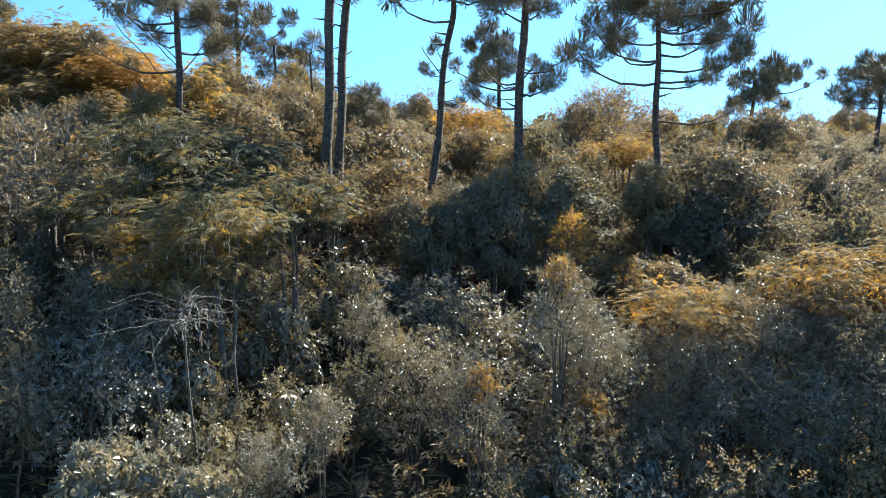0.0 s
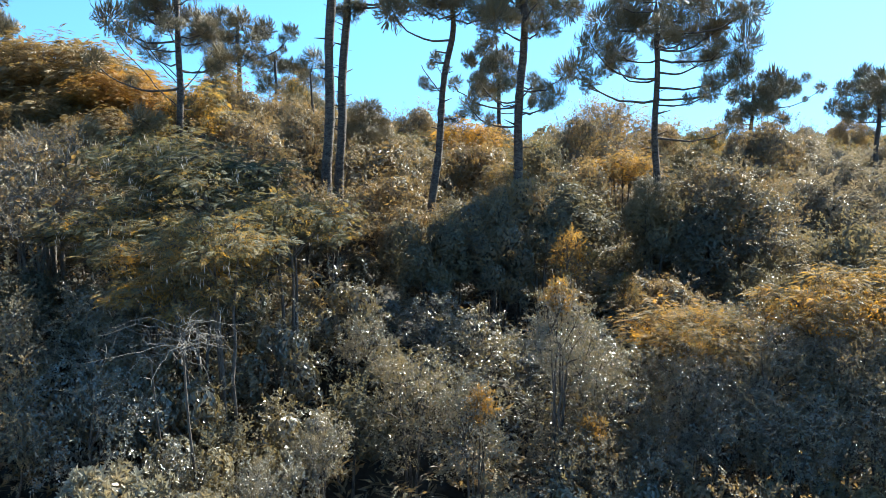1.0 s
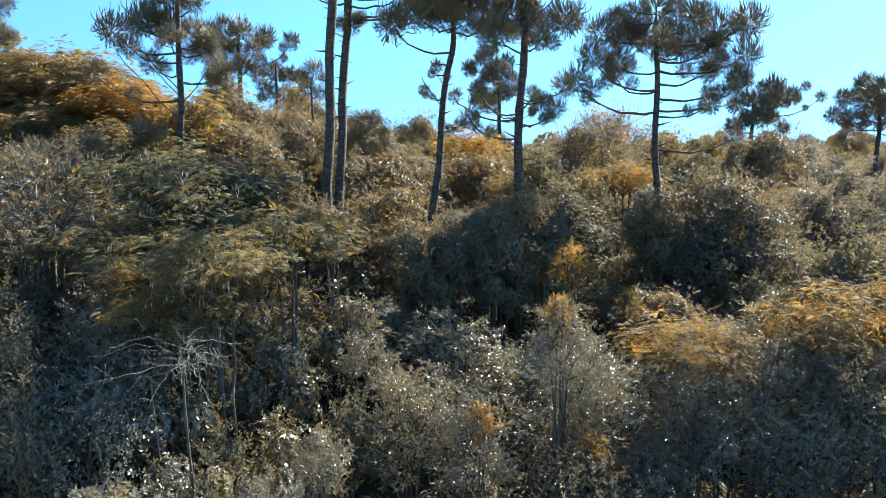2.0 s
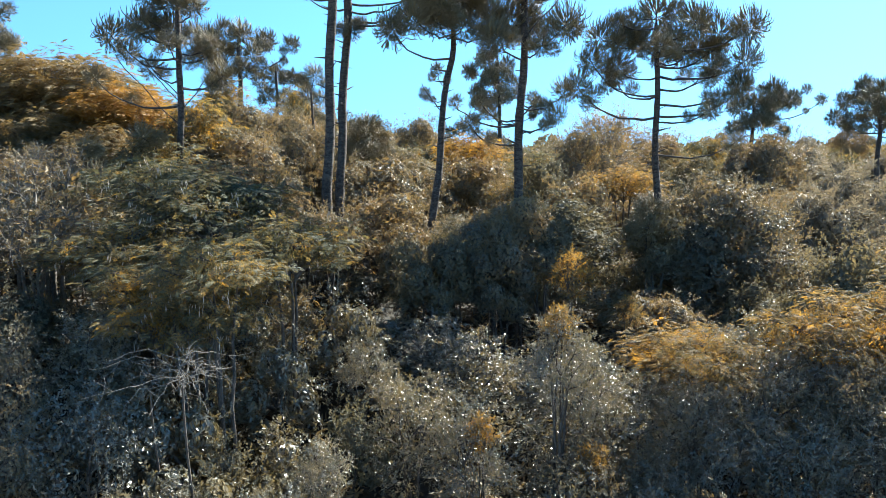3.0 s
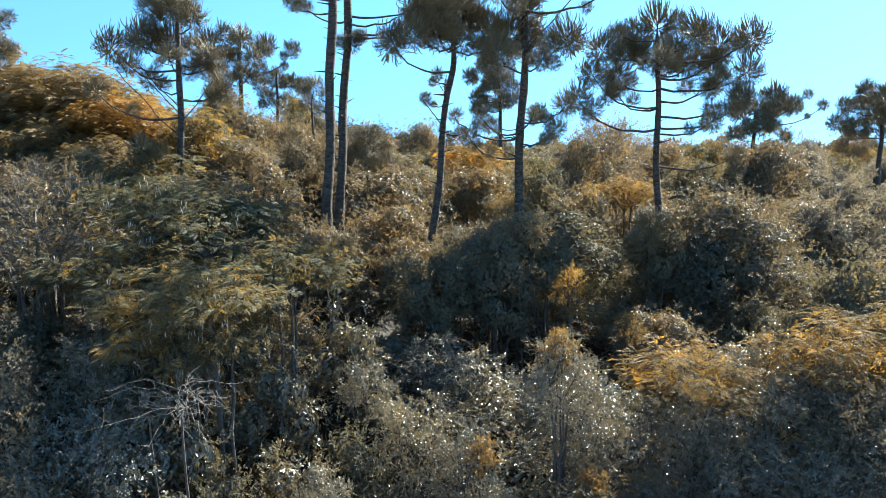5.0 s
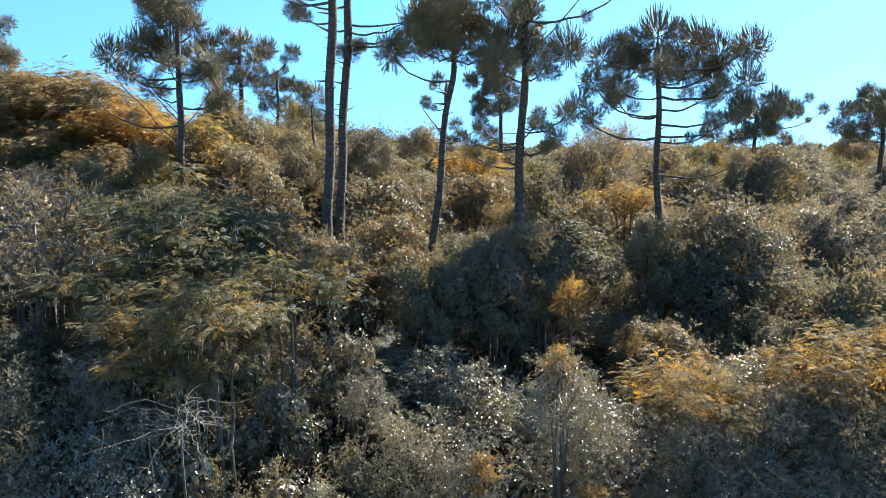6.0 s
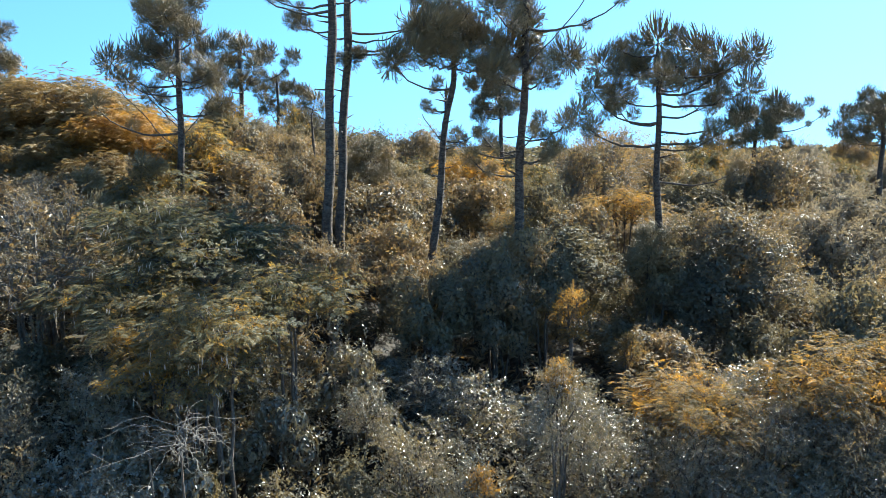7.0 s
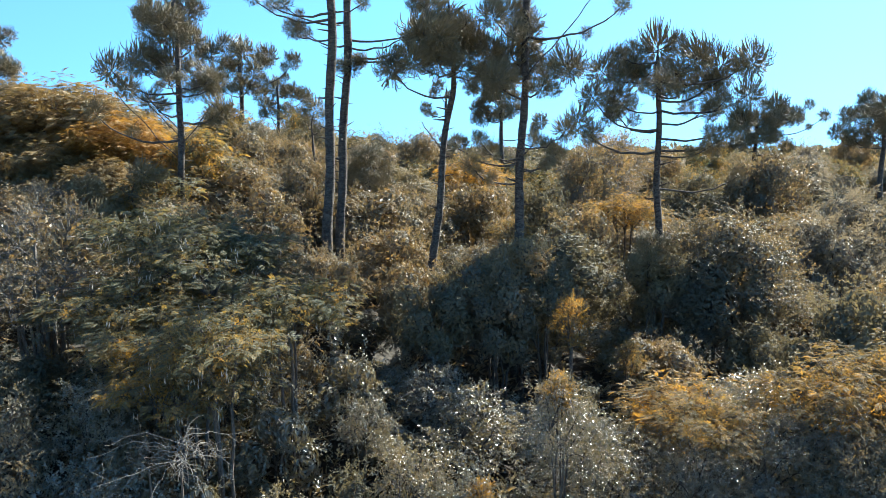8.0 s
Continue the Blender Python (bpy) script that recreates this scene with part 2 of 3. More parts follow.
def build_ground():
    g = np.sinh(np.linspace(-6.6, 6.6, 171)) * 8.2
    x, y = np.meshgrid(g, g + 12, indexing="ij")
    v = np.stack([x, y, ground(x, y)], -1)
    i, j = np.meshgrid(np.arange(170), np.arange(170), indexing="ij")
    f = np.stack([i * 171 + j, (i + 1) * 171 + j, (i + 1) * 171 + j + 1, i * 171 + j + 1], -1)
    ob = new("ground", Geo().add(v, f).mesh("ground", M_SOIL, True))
    tagged(ob, "hillside of dark forest litter, with unseen pale grass added for bounce light", "ground", kind="structure")


build_ground()

# ---------------------------------------------------------------- araucarias


def tuft_mesh(name, strands, segments, thick=1.0):
    """A pompon of rope-like green shoots round a branch end (its y axis), about a metre in radius, blunt tips bent upwards."""
    geo = Geo()
    for i in range(strands):
        a, h = i * 2.39996, 1 - 1.86 * (i + 0.5) / strands
        r = math.sqrt(max(1 - h * h, 0.02))
        d = unit(np.array([r * math.cos(a), h, r * math.sin(a)]) + rng.normal(0, 0.22, 3))
        start = d * rng.uniform(0.15, 0.62) + np.array([0, -0.1, -0.12])
        reach = rng.uniform(0.26, 0.46)
        bend = start + d * reach * 0.8 - np.array([0, 0, 0.06])
        tip = start + d * reach * 0.85 + np.array([rng.normal(0, 0.07), rng.normal(0.02, 0.07), rng.uniform(0.12, 0.32)])
        t = np.linspace(0, 1, segments + 1)
        tube(geo, curve3(start, bend, tip, segments + 1), (0.011 + 0.012 * np.sin(np.pi * np.clip(t + 0.1, 0, 1)) - 0.003 * t) * thick, 4)
    return geo.mesh(name, M_PINE)


TUFTS = [tuft_mesh("foliage_tuft", 270, 3, 0.86) for i in range(5)]
TUFTS_FAR = [tuft_mesh("foliage_tuft", 260, 2, 1.2) for i in range(3)]
STUB = tube(Geo(), curve3((0, 0, 0), (0.15, 0, 0.01), (0.42, 0.0, 0.05), 4), [0.036, 0.022, 0.015, 0.006], 5).mesh("branch_stub", M_BARK, True)


def araucaria(label, line, r0, tips, far=False, crown=(), stubs=(), seed=1):
    """line: points of the trunk from the ground up. tips: x, y, z, radius of the foliage tufts. crown: z from, z to, reach, number of
    further branches all round. stubs: z from, z to, number of broken-off branches."""
    rnd = random.Random(seed)
    line = np.array(line, float)
    tree = tagged(new("araucaria_pine"), label, "tree", "araucarias")
    base = line[0]
    tree.location = base
    zs = np.linspace(line[0, 2], line[-1, 2], 44)
    axis = np.stack([np.interp(zs, line[:, 2], line[:, 0]), np.interp(zs, line[:, 2], line[:, 1]), zs], -1) - base
    axis[1:-1, :2] = (axis[:-2, :2] + axis[1:-1, :2] * 2 + axis[2:, :2]) / 4
    axis[:, :2] += np.stack([np.sin(zs * 1.7 + seed), np.cos(zs * 1.3 + seed)], -1) * 0.035
    h = (zs - zs[0]) / (zs[-1] - zs[0])
    part("trunk", tube(Geo(), axis, r0 * 0.76 * (1.0 - 0.5 * h ** 1.4) * np.where(h > 0.97, 0.3, 1) * (1 + 0.25 * np.exp(-h * 18)) * (1 + 0.02 * np.sin(zs * 9 + np.sin(zs * 4))), 12, 0.12), M_BARK, tree, smooth=True)

    def at(z):
        return np.array([np.interp(z, axis[:, 2], axis[:, 0]), np.interp(z, axis[:, 2], axis[:, 1]), z])

    wanted = [np.array(t[:3]) - base for t in tips]
    radius = [t[3] for t in tips]
    if crown:
        z0, z1, reach, count = crown
        for i in range(count):
            k = (i + rnd.random()) / count
            a = i * 2.4 + rnd.uniform(-0.4, 0.4)
            R = reach * (1 - 0.55 * k) * rnd.uniform(0.65, 1.05)
            wanted.append(at(z0 - base[2] + (z1 - z0) * k) + np.array([R * math.cos(a), R * math.sin(a), rnd.uniform(-0.1, 0.3)]))
            radius.append((0.62 if not far else 0.8) * rnd.uniform(0.7, 1.15))
    for tip, rad in zip(wanted, radius):
        flat = math.hypot(*(tip - at(min(tip[2], axis[-1, 2])))[:2])
        za = min(tip[2] - (rnd.uniform(0.1, 0.42) if rad else 1.15) * flat - 0.25 * rad, axis[-1, 2] - 0.12)
        root = at(za)
        to = tip - root
        bend = root + np.array([to[0] * 0.66, to[1] * 0.66, -0.1 * flat - 0.05])
        if not rad:
            bend = root + to * 0.5 - np.array([0, 0, 0.08])
        n = 9
        p = curve3(root, bend, tip, n)
        p[1:-1] += rng.normal(0, 0.02, (n - 2, 3))
        thick = 0.02 + 0.009 * min(flat, 3) if rad else 0.02
        geo = tube(Geo(), p, np.linspace(thick, 0.014, n), 6, 0.1)
        side_tips = []
        if rad > 0.3:
            for s in (-1, 1):
                if rnd.random() < 0.7:
                    f = rnd.uniform(0.5, 0.8)
                    q = p[int(f * (n - 1))]
                    out = np.array([-to[1], to[0], 0]) / max(flat, 0.3) * s
                    e = q + out * rad * rnd.uniform(0.6, 0.95) + unit(to) * rad * 0.35 + np.array([0, 0, rad * rnd.uniform(0.05, 0.4)])
                    tube(geo, curve3(q, q + (e - q) * 0.6 - np.array([0, 0, 0.06]), e, 5), np.linspace(thick * 0.55, 0.01, 5), 5)
                    side_tips.append(e)
        branch = part("branch", geo, M_LIMB, tree, smooth=True)
        for e, r in [(tip, rad)] * (rad > 0) + [(e, rad * rnd.uniform(0.5, 0.72)) for e in side_tips]:
            tuft = part("foliage", rnd.choice(TUFTS_FAR if far else TUFTS), None, branch)
            d = Vector(unit(to * np.array([1, 1, 0.6]) + np.array([0, 0, 0.25 + 0.35 * rad])))
            q = d.to_track_quat("Y", "Z")
            tuft.matrix_basis = Matrix.LocRotScale(Vector(e) - d * r * 0.1, q, (r, r, r)) @ pose(0, 0, 0, 0, rnd.uniform(-25, 25), 0)
    if stubs:
        z0, z1, count = stubs
        for i in range(count):
            z = z0 - base[2] + (z1 - z0) * (i + rnd.random() * 0.8) / count
            ob = part("branch_stub", STUB, None, tree)
            s = rnd.uniform(0.6, 1.5)
            ob.matrix_basis = Matrix.LocRotScale(at(z) + 0, Euler((0, rnd.uniform(-0.3, 0.2), rnd.uniform(0, 6.3))), (s * 0.8, s, s))
    return tree


def g3(x, y):
    return (x, y, float(ground(x, y)) - 0.3)


araucaria("tall araucaria with bare grey trunk and broken branch stubs", [g3(-3.45, 20.2), (-3.38, 20.2, 7.7), (-3.11, 20.2, 14.0), (-3.05, 20.2, 18.2), (-2.98, 20.2, 22.0)], 0.2,
          [(-4.25, 20.2, 14.22, 0.4), (-5.32, 20.2, 15.08, 0.36), (-4.9, 20.6, 14.9, 0.3), (-2.2, 20.4, 14.9, 0.3)], crown=(18.4, 22.2, 3.2, 14), stubs=(8.5, 14.4, 26), seed=3)
araucaria("tall araucaria, slim bare trunk beside another", [g3(-3.37, 22.3), (-3.29, 22.3, 9.2), (-2.93, 22.3, 14.39), (-2.82, 22.3, 17.91), (-2.75, 22.3, 22.4)], 0.2,
          [(-2.84, 22.07, 13.41, 0.48), (-2.54, 22.3, 13.61, 0.33), (-0.38, 22.3, 14.8, 0.4), (-1.13, 22.3, 14.29, 0.26), (-4.93, 22.14, 15.25, 0.39), (-0.94, 22.14, 13.92, 0.16), (-0.7, 22.46, 14.62, 0.23), (-4.38, 22.38, 14.62, 0.23)],
          crown=(18.8, 22.6, 3.0, 14), stubs=(9.6, 14.2, 22), seed=4)
araucaria("leaning araucaria with a broad tufted crown", [g3(-0.55, 21), (-0.36, 21, 7.0), (0.09, 21, 11.4), (0.29, 21, 12.6), (0.2, 21, 15.2)], 0.17,
          [(-1.56, 20.93, 13.28, 0.79), (-0.63, 20.41, 14.17, 0.9), (0.12, 21.1, 14.53, 0.87), (0.85, 21.17, 14.11, 0.76), (-0.88, 19.88, 13.33, 0.62),
           (-0.2, 20.35, 13.39, 0.7), (0.6, 20.49, 13.22, 0.64), (-0.43, 21.96, 15.18, 0.79), (0.5, 22.3, 14.3, 0.7), (-0.62, 20.95, 11.6, 0)], crown=(13.0, 14.6, 1.6, 6), stubs=(9, 12.2, 10), seed=5)
araucaria("tall araucaria with a dark dense crown and long upper branches", [g3(2.1, 20.5), (2.18, 20.5, 8.1), (2.37, 20.5, 14.05), (2.42, 20.5, 18.9)], 0.19,
          [(1.97, 20.89, 13.59, 0.96), (1.44, 19.54, 12.84, 0.67), (2.64, 20.96, 13.15, 0.72), (3.42, 19.49, 13.16, 0.74), (2.37, 20.56, 14.04, 0.74),
           (2.73, 19.47, 12.53, 0.45), (1.31, 19.19, 14.4, 0.63), (1.97, 21.13, 14.85, 0.69), (4.9, 19.65, 14.69, 0.39), (2.53, 19.66, 11.1, 0.29), (4.3, 19.9, 15.6, 0.4), (3.9, 20.3, 16.0, 0.35), (4.2, 20.0, 15.0, 0),
           (0.71, 20.20, 10.44, 0.42), (0.31, 20.40, 11.05, 0.30), (1.02, 20.00, 11.07, 0.34), (3.30, 20.20, 10.72, 0.42), (3.60, 20.60, 11.38, 0.50), (2.88, 20.00, 10.34, 0.24), (1.35, 20.90, 10.83, 0.36), (2.84, 21.00, 11.09, 0.30)],
          crown=(16.6, 19.0, 2.9, 10), stubs=(9, 12, 10), seed=6)
araucaria("spreading araucaria with many backlit foliage tufts", [g3(7.15, 22.9), (7.09, 22.9, 7.4), (6.9, 22.9, 11.5), (6.85, 22.9, 14.0)], 0.18,
          [(7.16, 24.12, 14.28, 0.95), (6.18, 23.84, 13.51, 0.7), (7.97, 22.37, 13.73, 0.84), (9.38, 24.06, 13.65, 0.83), (9.97, 23.0, 13.64, 0.79),
           (5.05, 23.35, 13.38, 0.73), (4.55, 22.16, 12.48, 0.65), (5.79, 24.01, 12.53, 0.75), (6.46, 23.38, 13.21, 0.69), (8.25, 24.08, 12.95, 0.71),
           (9.05, 23.89, 12.71, 0.78), (7.3, 22.39, 13.22, 0.7), (9.73, 22.55, 12.55, 0.7), (9.33, 22.06, 11.65, 0.62), (4.11, 22.01, 11.7, 0.65),
           (8.35, 21.8, 10.96, 0.5), (9.41, 22.4, 9.95, 0.33)], crown=(11.7, 13.8, 2.9, 5), stubs=(9, 11, 8), seed=7)
araucaria("araucaria with thin crossing limbs and open crown", [g3(-8.9, 23.5), (-8.84, 23.5, 9.0), (-8.7, 23.5, 13), (-8.75, 23.5, 16.0)], 0.17,
          [(-11.16, 23.82, 13.58, 0.78), (-10.21, 24.13, 13.98, 0.83), (-9.23, 24.26, 14.83, 0.96), (-10.02, 24.64, 15.54, 0.73), (-8.53, 24.12, 15.53, 0.71),
           (-9.36, 24.59, 13.85, 0.77), (-9.93, 22.28, 12.79, 0.55), (-11.57, 23.41, 12.08, 0.54), (-8.22, 24.65, 13.01, 0.65), (-7.38, 23.89, 12.19, 0.67),
           (-12.6, 24.54, 9.9, 0.68), (-9.79, 22.5, 10.16, 0.63), (-8.9, 23.8, 16.2, 0.7), (-10.1, 23.3, 13.0, 0), (-9.7, 23.2, 12.4, 0), (-7.6, 23.4, 12.3, 0), (-10.6, 23.2, 12.6, 0)], crown=(11.8, 15.4, 1.8, 8), stubs=(9.5, 13, 12), seed=8)
araucaria("distant araucaria with flat-topped crown", [g3(-13.3, 46), (-13.3, 46, 11.6), (-13.2, 46, 17.6)], 0.26,
          [(-15.84, 47.26, 17.32, 1.09), (-14.73, 47.75, 17.86, 0.94), (-12.4, 43.56, 16.91, 1.07), (-11.77, 47.46, 17.09, 1.01), (-9.56, 45.32, 16.49, 0.74),
           (-14.23, 46.4, 16.24, 0.99), (-11.68, 43.52, 15.73, 0.86), (-14.02, 43.71, 15.01, 0.93), (-12.59, 44.39, 14.93, 0.87)], far=True, seed=9)
araucaria("distant slender araucaria with a thin crown", [g3(-11.9, 50), (-11.9, 50, 11.3), (-11.8, 50, 15.6)], 0.2,
          [(-12.5, 52.5, 15.45, 1.03), (-12.67, 48.33, 14.7, 0.87), (-10.93, 51.41, 15.03, 0.84), (-13.15, 52.36, 14.04, 0.95), (-10.32, 52.43, 14.87, 0.77),
           (-10.95, 49.14, 13.69, 0.73)], far=True, seed=10)
araucaria("distant araucaria seen between nearer trunks", [g3(3.7, 45), (3.67, 45, 10.1), (3.4, 45, 15.8)], 0.22,
          [(2.6, 44.28, 15.46, 0.94), (1.58, 45.12, 14.78, 0.74), (4.19, 46.36, 15.33, 0.76), (2.88, 43.06, 14.33, 0.78), (2.28, 46.23, 13.87, 0.53)],
          far=True, crown=(12.4, 14.6, 2.6, 8), seed=11)
araucaria("distant thin araucaria behind a leaning trunk", [g3(-0.2, 46), (-0.16, 46, 9.7), (0.15, 46, 14.9)], 0.2,
          [(-1.34, 47.5, 13.59, 0.55), (1.22, 47.82, 11.26, 0.71), (2.04, 43.66, 11.64, 0.5), (-0.13, 48.26, 11.5, 0.4), (-0.45, 43.93, 14.75, 0.58)], far=True, seed=12)
araucaria("distant araucaria with a long level limb", [g3(19.0, 43), (19.0, 43, 9.0), (18.9, 43, 13.2)], 0.22,
          [(20.51, 43.49, 13.51, 0.93), (20.18, 40.65, 12.7, 0.73), (22.59, 43.84, 13.47, 0.43), (22.69, 42.23, 12.71, 0.49), (18.77, 42.1, 12.6, 0.83),
           (21.38, 44.51, 12.98, 0.8), (18.26, 42.91, 11.28, 0.77)], far=True, crown=(10.6, 12.6, 2.4, 6), seed=13)
araucaria("distant rounded araucaria on the forest edge", [g3(28.1, 45), (28.0, 45, 10.5), (27.8, 45, 13.8)], 0.24,
          [(24.94, 44.09, 12.86, 0.72), (25.69, 44.91, 11.73, 0.74), (27.61, 46.01, 12.95, 1.21), (26.59, 42.81, 13.3, 1.12), (28.9, 47.35, 11.86, 1.17),
           (27.47, 42.64, 12.46, 1.19)], far=True, crown=(11.4, 13.8, 3.2, 7), seed=14)
araucaria("dark-crowned araucaria behind a flat-topped feathery tree", [g3(-19.9, 31), (-19.8, 31, 13), (-19.7, 31, 15.6)], 0.2,
          [(-18.95, 31, 14.5, 0.7), (-18.6, 30.4, 13.4, 0.6), (-19.5, 30.5, 14.9, 0.7), (-20.6, 31, 14.6, 0.7), (-19.6, 31.3, 15.8, 0.8)], crown=(13.0, 15.0, 1.6, 5), seed=19)
araucaria("young araucaria rising out of the scrub", [g3(-2.9, 27.4), (-2.9, 27.4, 10.4)], 0.09,
          [(-2.96, 27.12, 10.72, 0.67), (-3.34, 27.94, 10.22, 0.5), (-2.75, 28.87, 10.16, 0.52)], crown=(9.3, 10.2, 0.9, 4), seed=15)
araucaria("young araucaria beside a tall bare trunk", [g3(-4.7, 25.3), (-4.7, 25.3, 12.0)], 0.09,
          [(-4.48, 24.56, 12.33, 0.52), (-5.03, 26.17, 11.82, 0.43), (-4.33, 25.12, 11.58, 0.37)], seed=16)
araucaria("young araucaria half hidden in bushes", [g3(6.4, 21.6), (6.4, 21.6, 7.6)], 0.06, [(6.4, 21.4, 8.0, 0.6)], crown=(7.0, 7.6, 0.9, 4), seed=17)
araucaria("young araucaria with drooping tufts on the slope", [g3(-10.9, 21.6), (-10.9, 21.6, 9.4)], 0.08, [(-10.9, 21.4, 9.8, 0.6)], crown=(8.0, 9.3, 1.2, 7), seed=18)

# ---------------------------------------------------------------- broad-leaved trees and shrubs


def prototype(name, label, category, height, reach, flat, clumps, sprays, templates, mat, limb_mat=None, stems=3, spray_scale=1.0, up=0.15, tier=0.0,
              lobes=8, seed=1, clump_r=0.24, twiggy=0, thin=1.0, core_leaf=0.18, cover=1.0, pods=0):
    """A tree or bush one could stand anywhere: stems, a limb to each lobe of the crown, and leaf sprays in clumps over the lobes, with gaps between."""
    rnd = np.random.default_rng(seed)
    limb_mat = limb_mat or M_LIMB
    tree = tagged(new(name), label, category)
    mid = height - reach * flat
    size = np.array([reach, reach, reach * flat])
    # lobes over an uneven dome
    i = np.arange(lobes)
    h = 1 - 1.8 * (i + 0.3) / lobes
    a = i * 2.4 + seed
    dome = np.stack([np.sqrt(1 - h * h) * np.cos(a), np.sqrt(1 - h * h) * np.sin(a), h], -1) + rnd.normal(0, 0.12, (lobes, 3))
    lobe_r = reach * rnd.uniform(0.36, 0.56, lobes)
    heart = dome * size * rnd.uniform(0.52, 0.68, lobes)[:, None] + np.array([0, 0, mid])
    # stems
    geo = Geo()
    forks = []
    for k in range(stems):
        b = 6.28 * k / stems + rnd.uniform(0, 1)
        lean = reach * (0.3 if stems > 1 else 0.08)
        top = np.array([math.cos(b) * lean, math.sin(b) * lean, mid - reach * flat * rnd.uniform(0.0, 0.35)])
        p = curve3((0.2 * math.cos(b), 0.2 * math.sin(b), -3.4), (0, 0, mid * 0.2), top, 10)
        p[1:-1, :2] += rnd.normal(0, 0.03, (8, 2))
        tube(geo, p, np.linspace(0.03 + 0.011 * height, 0.026, 10) * thin, 7, 0.08)
        forks.append(p)
    part("trunk", geo, limb_mat, tree, smooth=True)
    leaves = Geo()
    per = max(clumps // lobes, 1)
    for k in range(lobes):
        geo = Geo()
        root = min((p[m] for p in forks for m in (6, 8, 9)), key=lambda q: np.hypot(*(q - heart[k])[:2]) + abs(q[2] - heart[k][2] + 0.5))
        tube(geo, curve3(root, root + (heart[k] - root) * 0.5 + np.array([0, 0, 0.12]), heart[k], 5), np.linspace(0.032, 0.02, 5) * thin, 6, 0.08)
        d = unit(rnd.normal(0, 1, (per * 3, 3)) + unit(dome[k]) * 0.8 + np.array([0, 0, 0.25]))[:per]
        c = heart[k] + d * (lobe_r[k] * rnd.uniform(0.72, 1.22, per))[:, None] * np.array([1, 1, min(flat + 0.1, 1.0)])
        if tier:
            c[:, 2] = np.round(c[:, 2] / tier) * tier + rnd.normal(0, tier * 0.24, per)
        for e in c:
            tube(geo, curve3(heart[k], (heart[k] + e) / 2 + rnd.normal(0, 0.06, 3), e, 4), np.linspace(0.014, 0.005, 4) * thin, 3)
            for j in range(twiggy):
                o = e + unit(e - heart[k] + rnd.normal(0, 0.5, 3)) * rnd.uniform(0.2, 0.75) * clump_r * 2
                q = e + (heart[k] - e) * rnd.uniform(0, 0.6)
                tube(geo, curve3(q, (q + o) / 2 + rnd.normal(0, 0.09 + 0.1 * (sprays == 0), 3), o, 5), np.linspace(0.006, 0.002, 5) * (0.6 + 0.4 * thin), 3)
        part("limb", geo, limb_mat, tree, smooth=True)
        if not sprays:
            continue
        n = per * sprays
        own, way = np.repeat(c, sprays, 0), np.repeat(d, sprays, 0)
        jit = unit(rnd.normal(0, 1, (n, 3))) * (rnd.uniform(0.05, 1, n) ** 0.6)[:, None] * clump_r * np.array([1.2, 1.2, 0.4 if tier else 0.9])
        p = own + jit
        d = way * 0.35 + jit / clump_r * 1.0 + np.array([0, 0, up]) + rnd.normal(0, 0.35, (n, 3))
        if tier:
            d[:, 2] = d[:, 2] * 0.22 + 0.04
        pick = rnd.integers(0, len(templates), n)
        for m, tpl in enumerate(templates):
            mine = pick == m
            ups = np.array([0, 0, 0.75]) + way[mine] * 0.6 + rnd.normal(0, 0.25, (mine.sum(), 3))
            leaves.quads(placed(tpl, p[mine], d[mine], ups, spray_scale * rnd.uniform(0.75, 1.2, mine.sum())))
        # inner leaves, shingled over one another
        lap = int(cover * 12.57 * (0.7 * lobe_r[k]) ** 2 / (0.3 * core_leaf ** 2))
        j = np.arange(lap)
        z = 1 - 2 * (j + 0.5) / lap
        o = unit(np.stack([np.sqrt(1 - z * z) * np.cos(j * 2.4), np.sqrt(1 - z * z) * np.sin(j * 2.4), z], -1) + rnd.normal(0, 0.12, (lap, 3)))
        q = heart[k] + o * (lobe_r[k] * rnd.uniform(0.58, 0.78, lap))[:, None] * np.array([1, 1, min(flat + 0.1, 1.0)])
        leaves.quads(leaf_quads(q, np.cross(o, rnd.normal(0, 1, (lap, 3))) - np.array([0, 0, 0.4]), o + rnd.normal(0, 0.3, (lap, 3)),
                                core_leaf * rnd.uniform(0.8, 1.3, lap), core_leaf * 0.6 * np.ones(lap)))
    if sprays:
        part("crown", leaves, mat, tree)
    if pods:
        # dry pods hang in small bunches below the crown's outer clumps
        geo = Geo()
        k = np.repeat(rnd.integers(0, lobes, pods // 4), 4)
        q = heart[k] + np.repeat(unit(rnd.normal(0, 1, (pods // 4, 3)) + dome[k[::4]] * 0.7), 4, 0) * lobe_r[k][:, None] * np.array([1.1, 1.1, 0.7]) + rnd.normal(0, 0.05, (len(k), 3))
        geo.quads(leaf_quads(q, np.array([0, 0, -1.0]) + rnd.normal(0, 0.22, (len(k), 3)), rnd.normal(0, 1, (len(k), 3)), rnd.uniform(0.09, 0.2, len(k)), rnd.uniform(0.018, 0.03, len(k))))
        tagged(part("pod_bunch", geo, M_POD, tree, "pale dry hanging seed pods"), kind="stuff")
    return tree


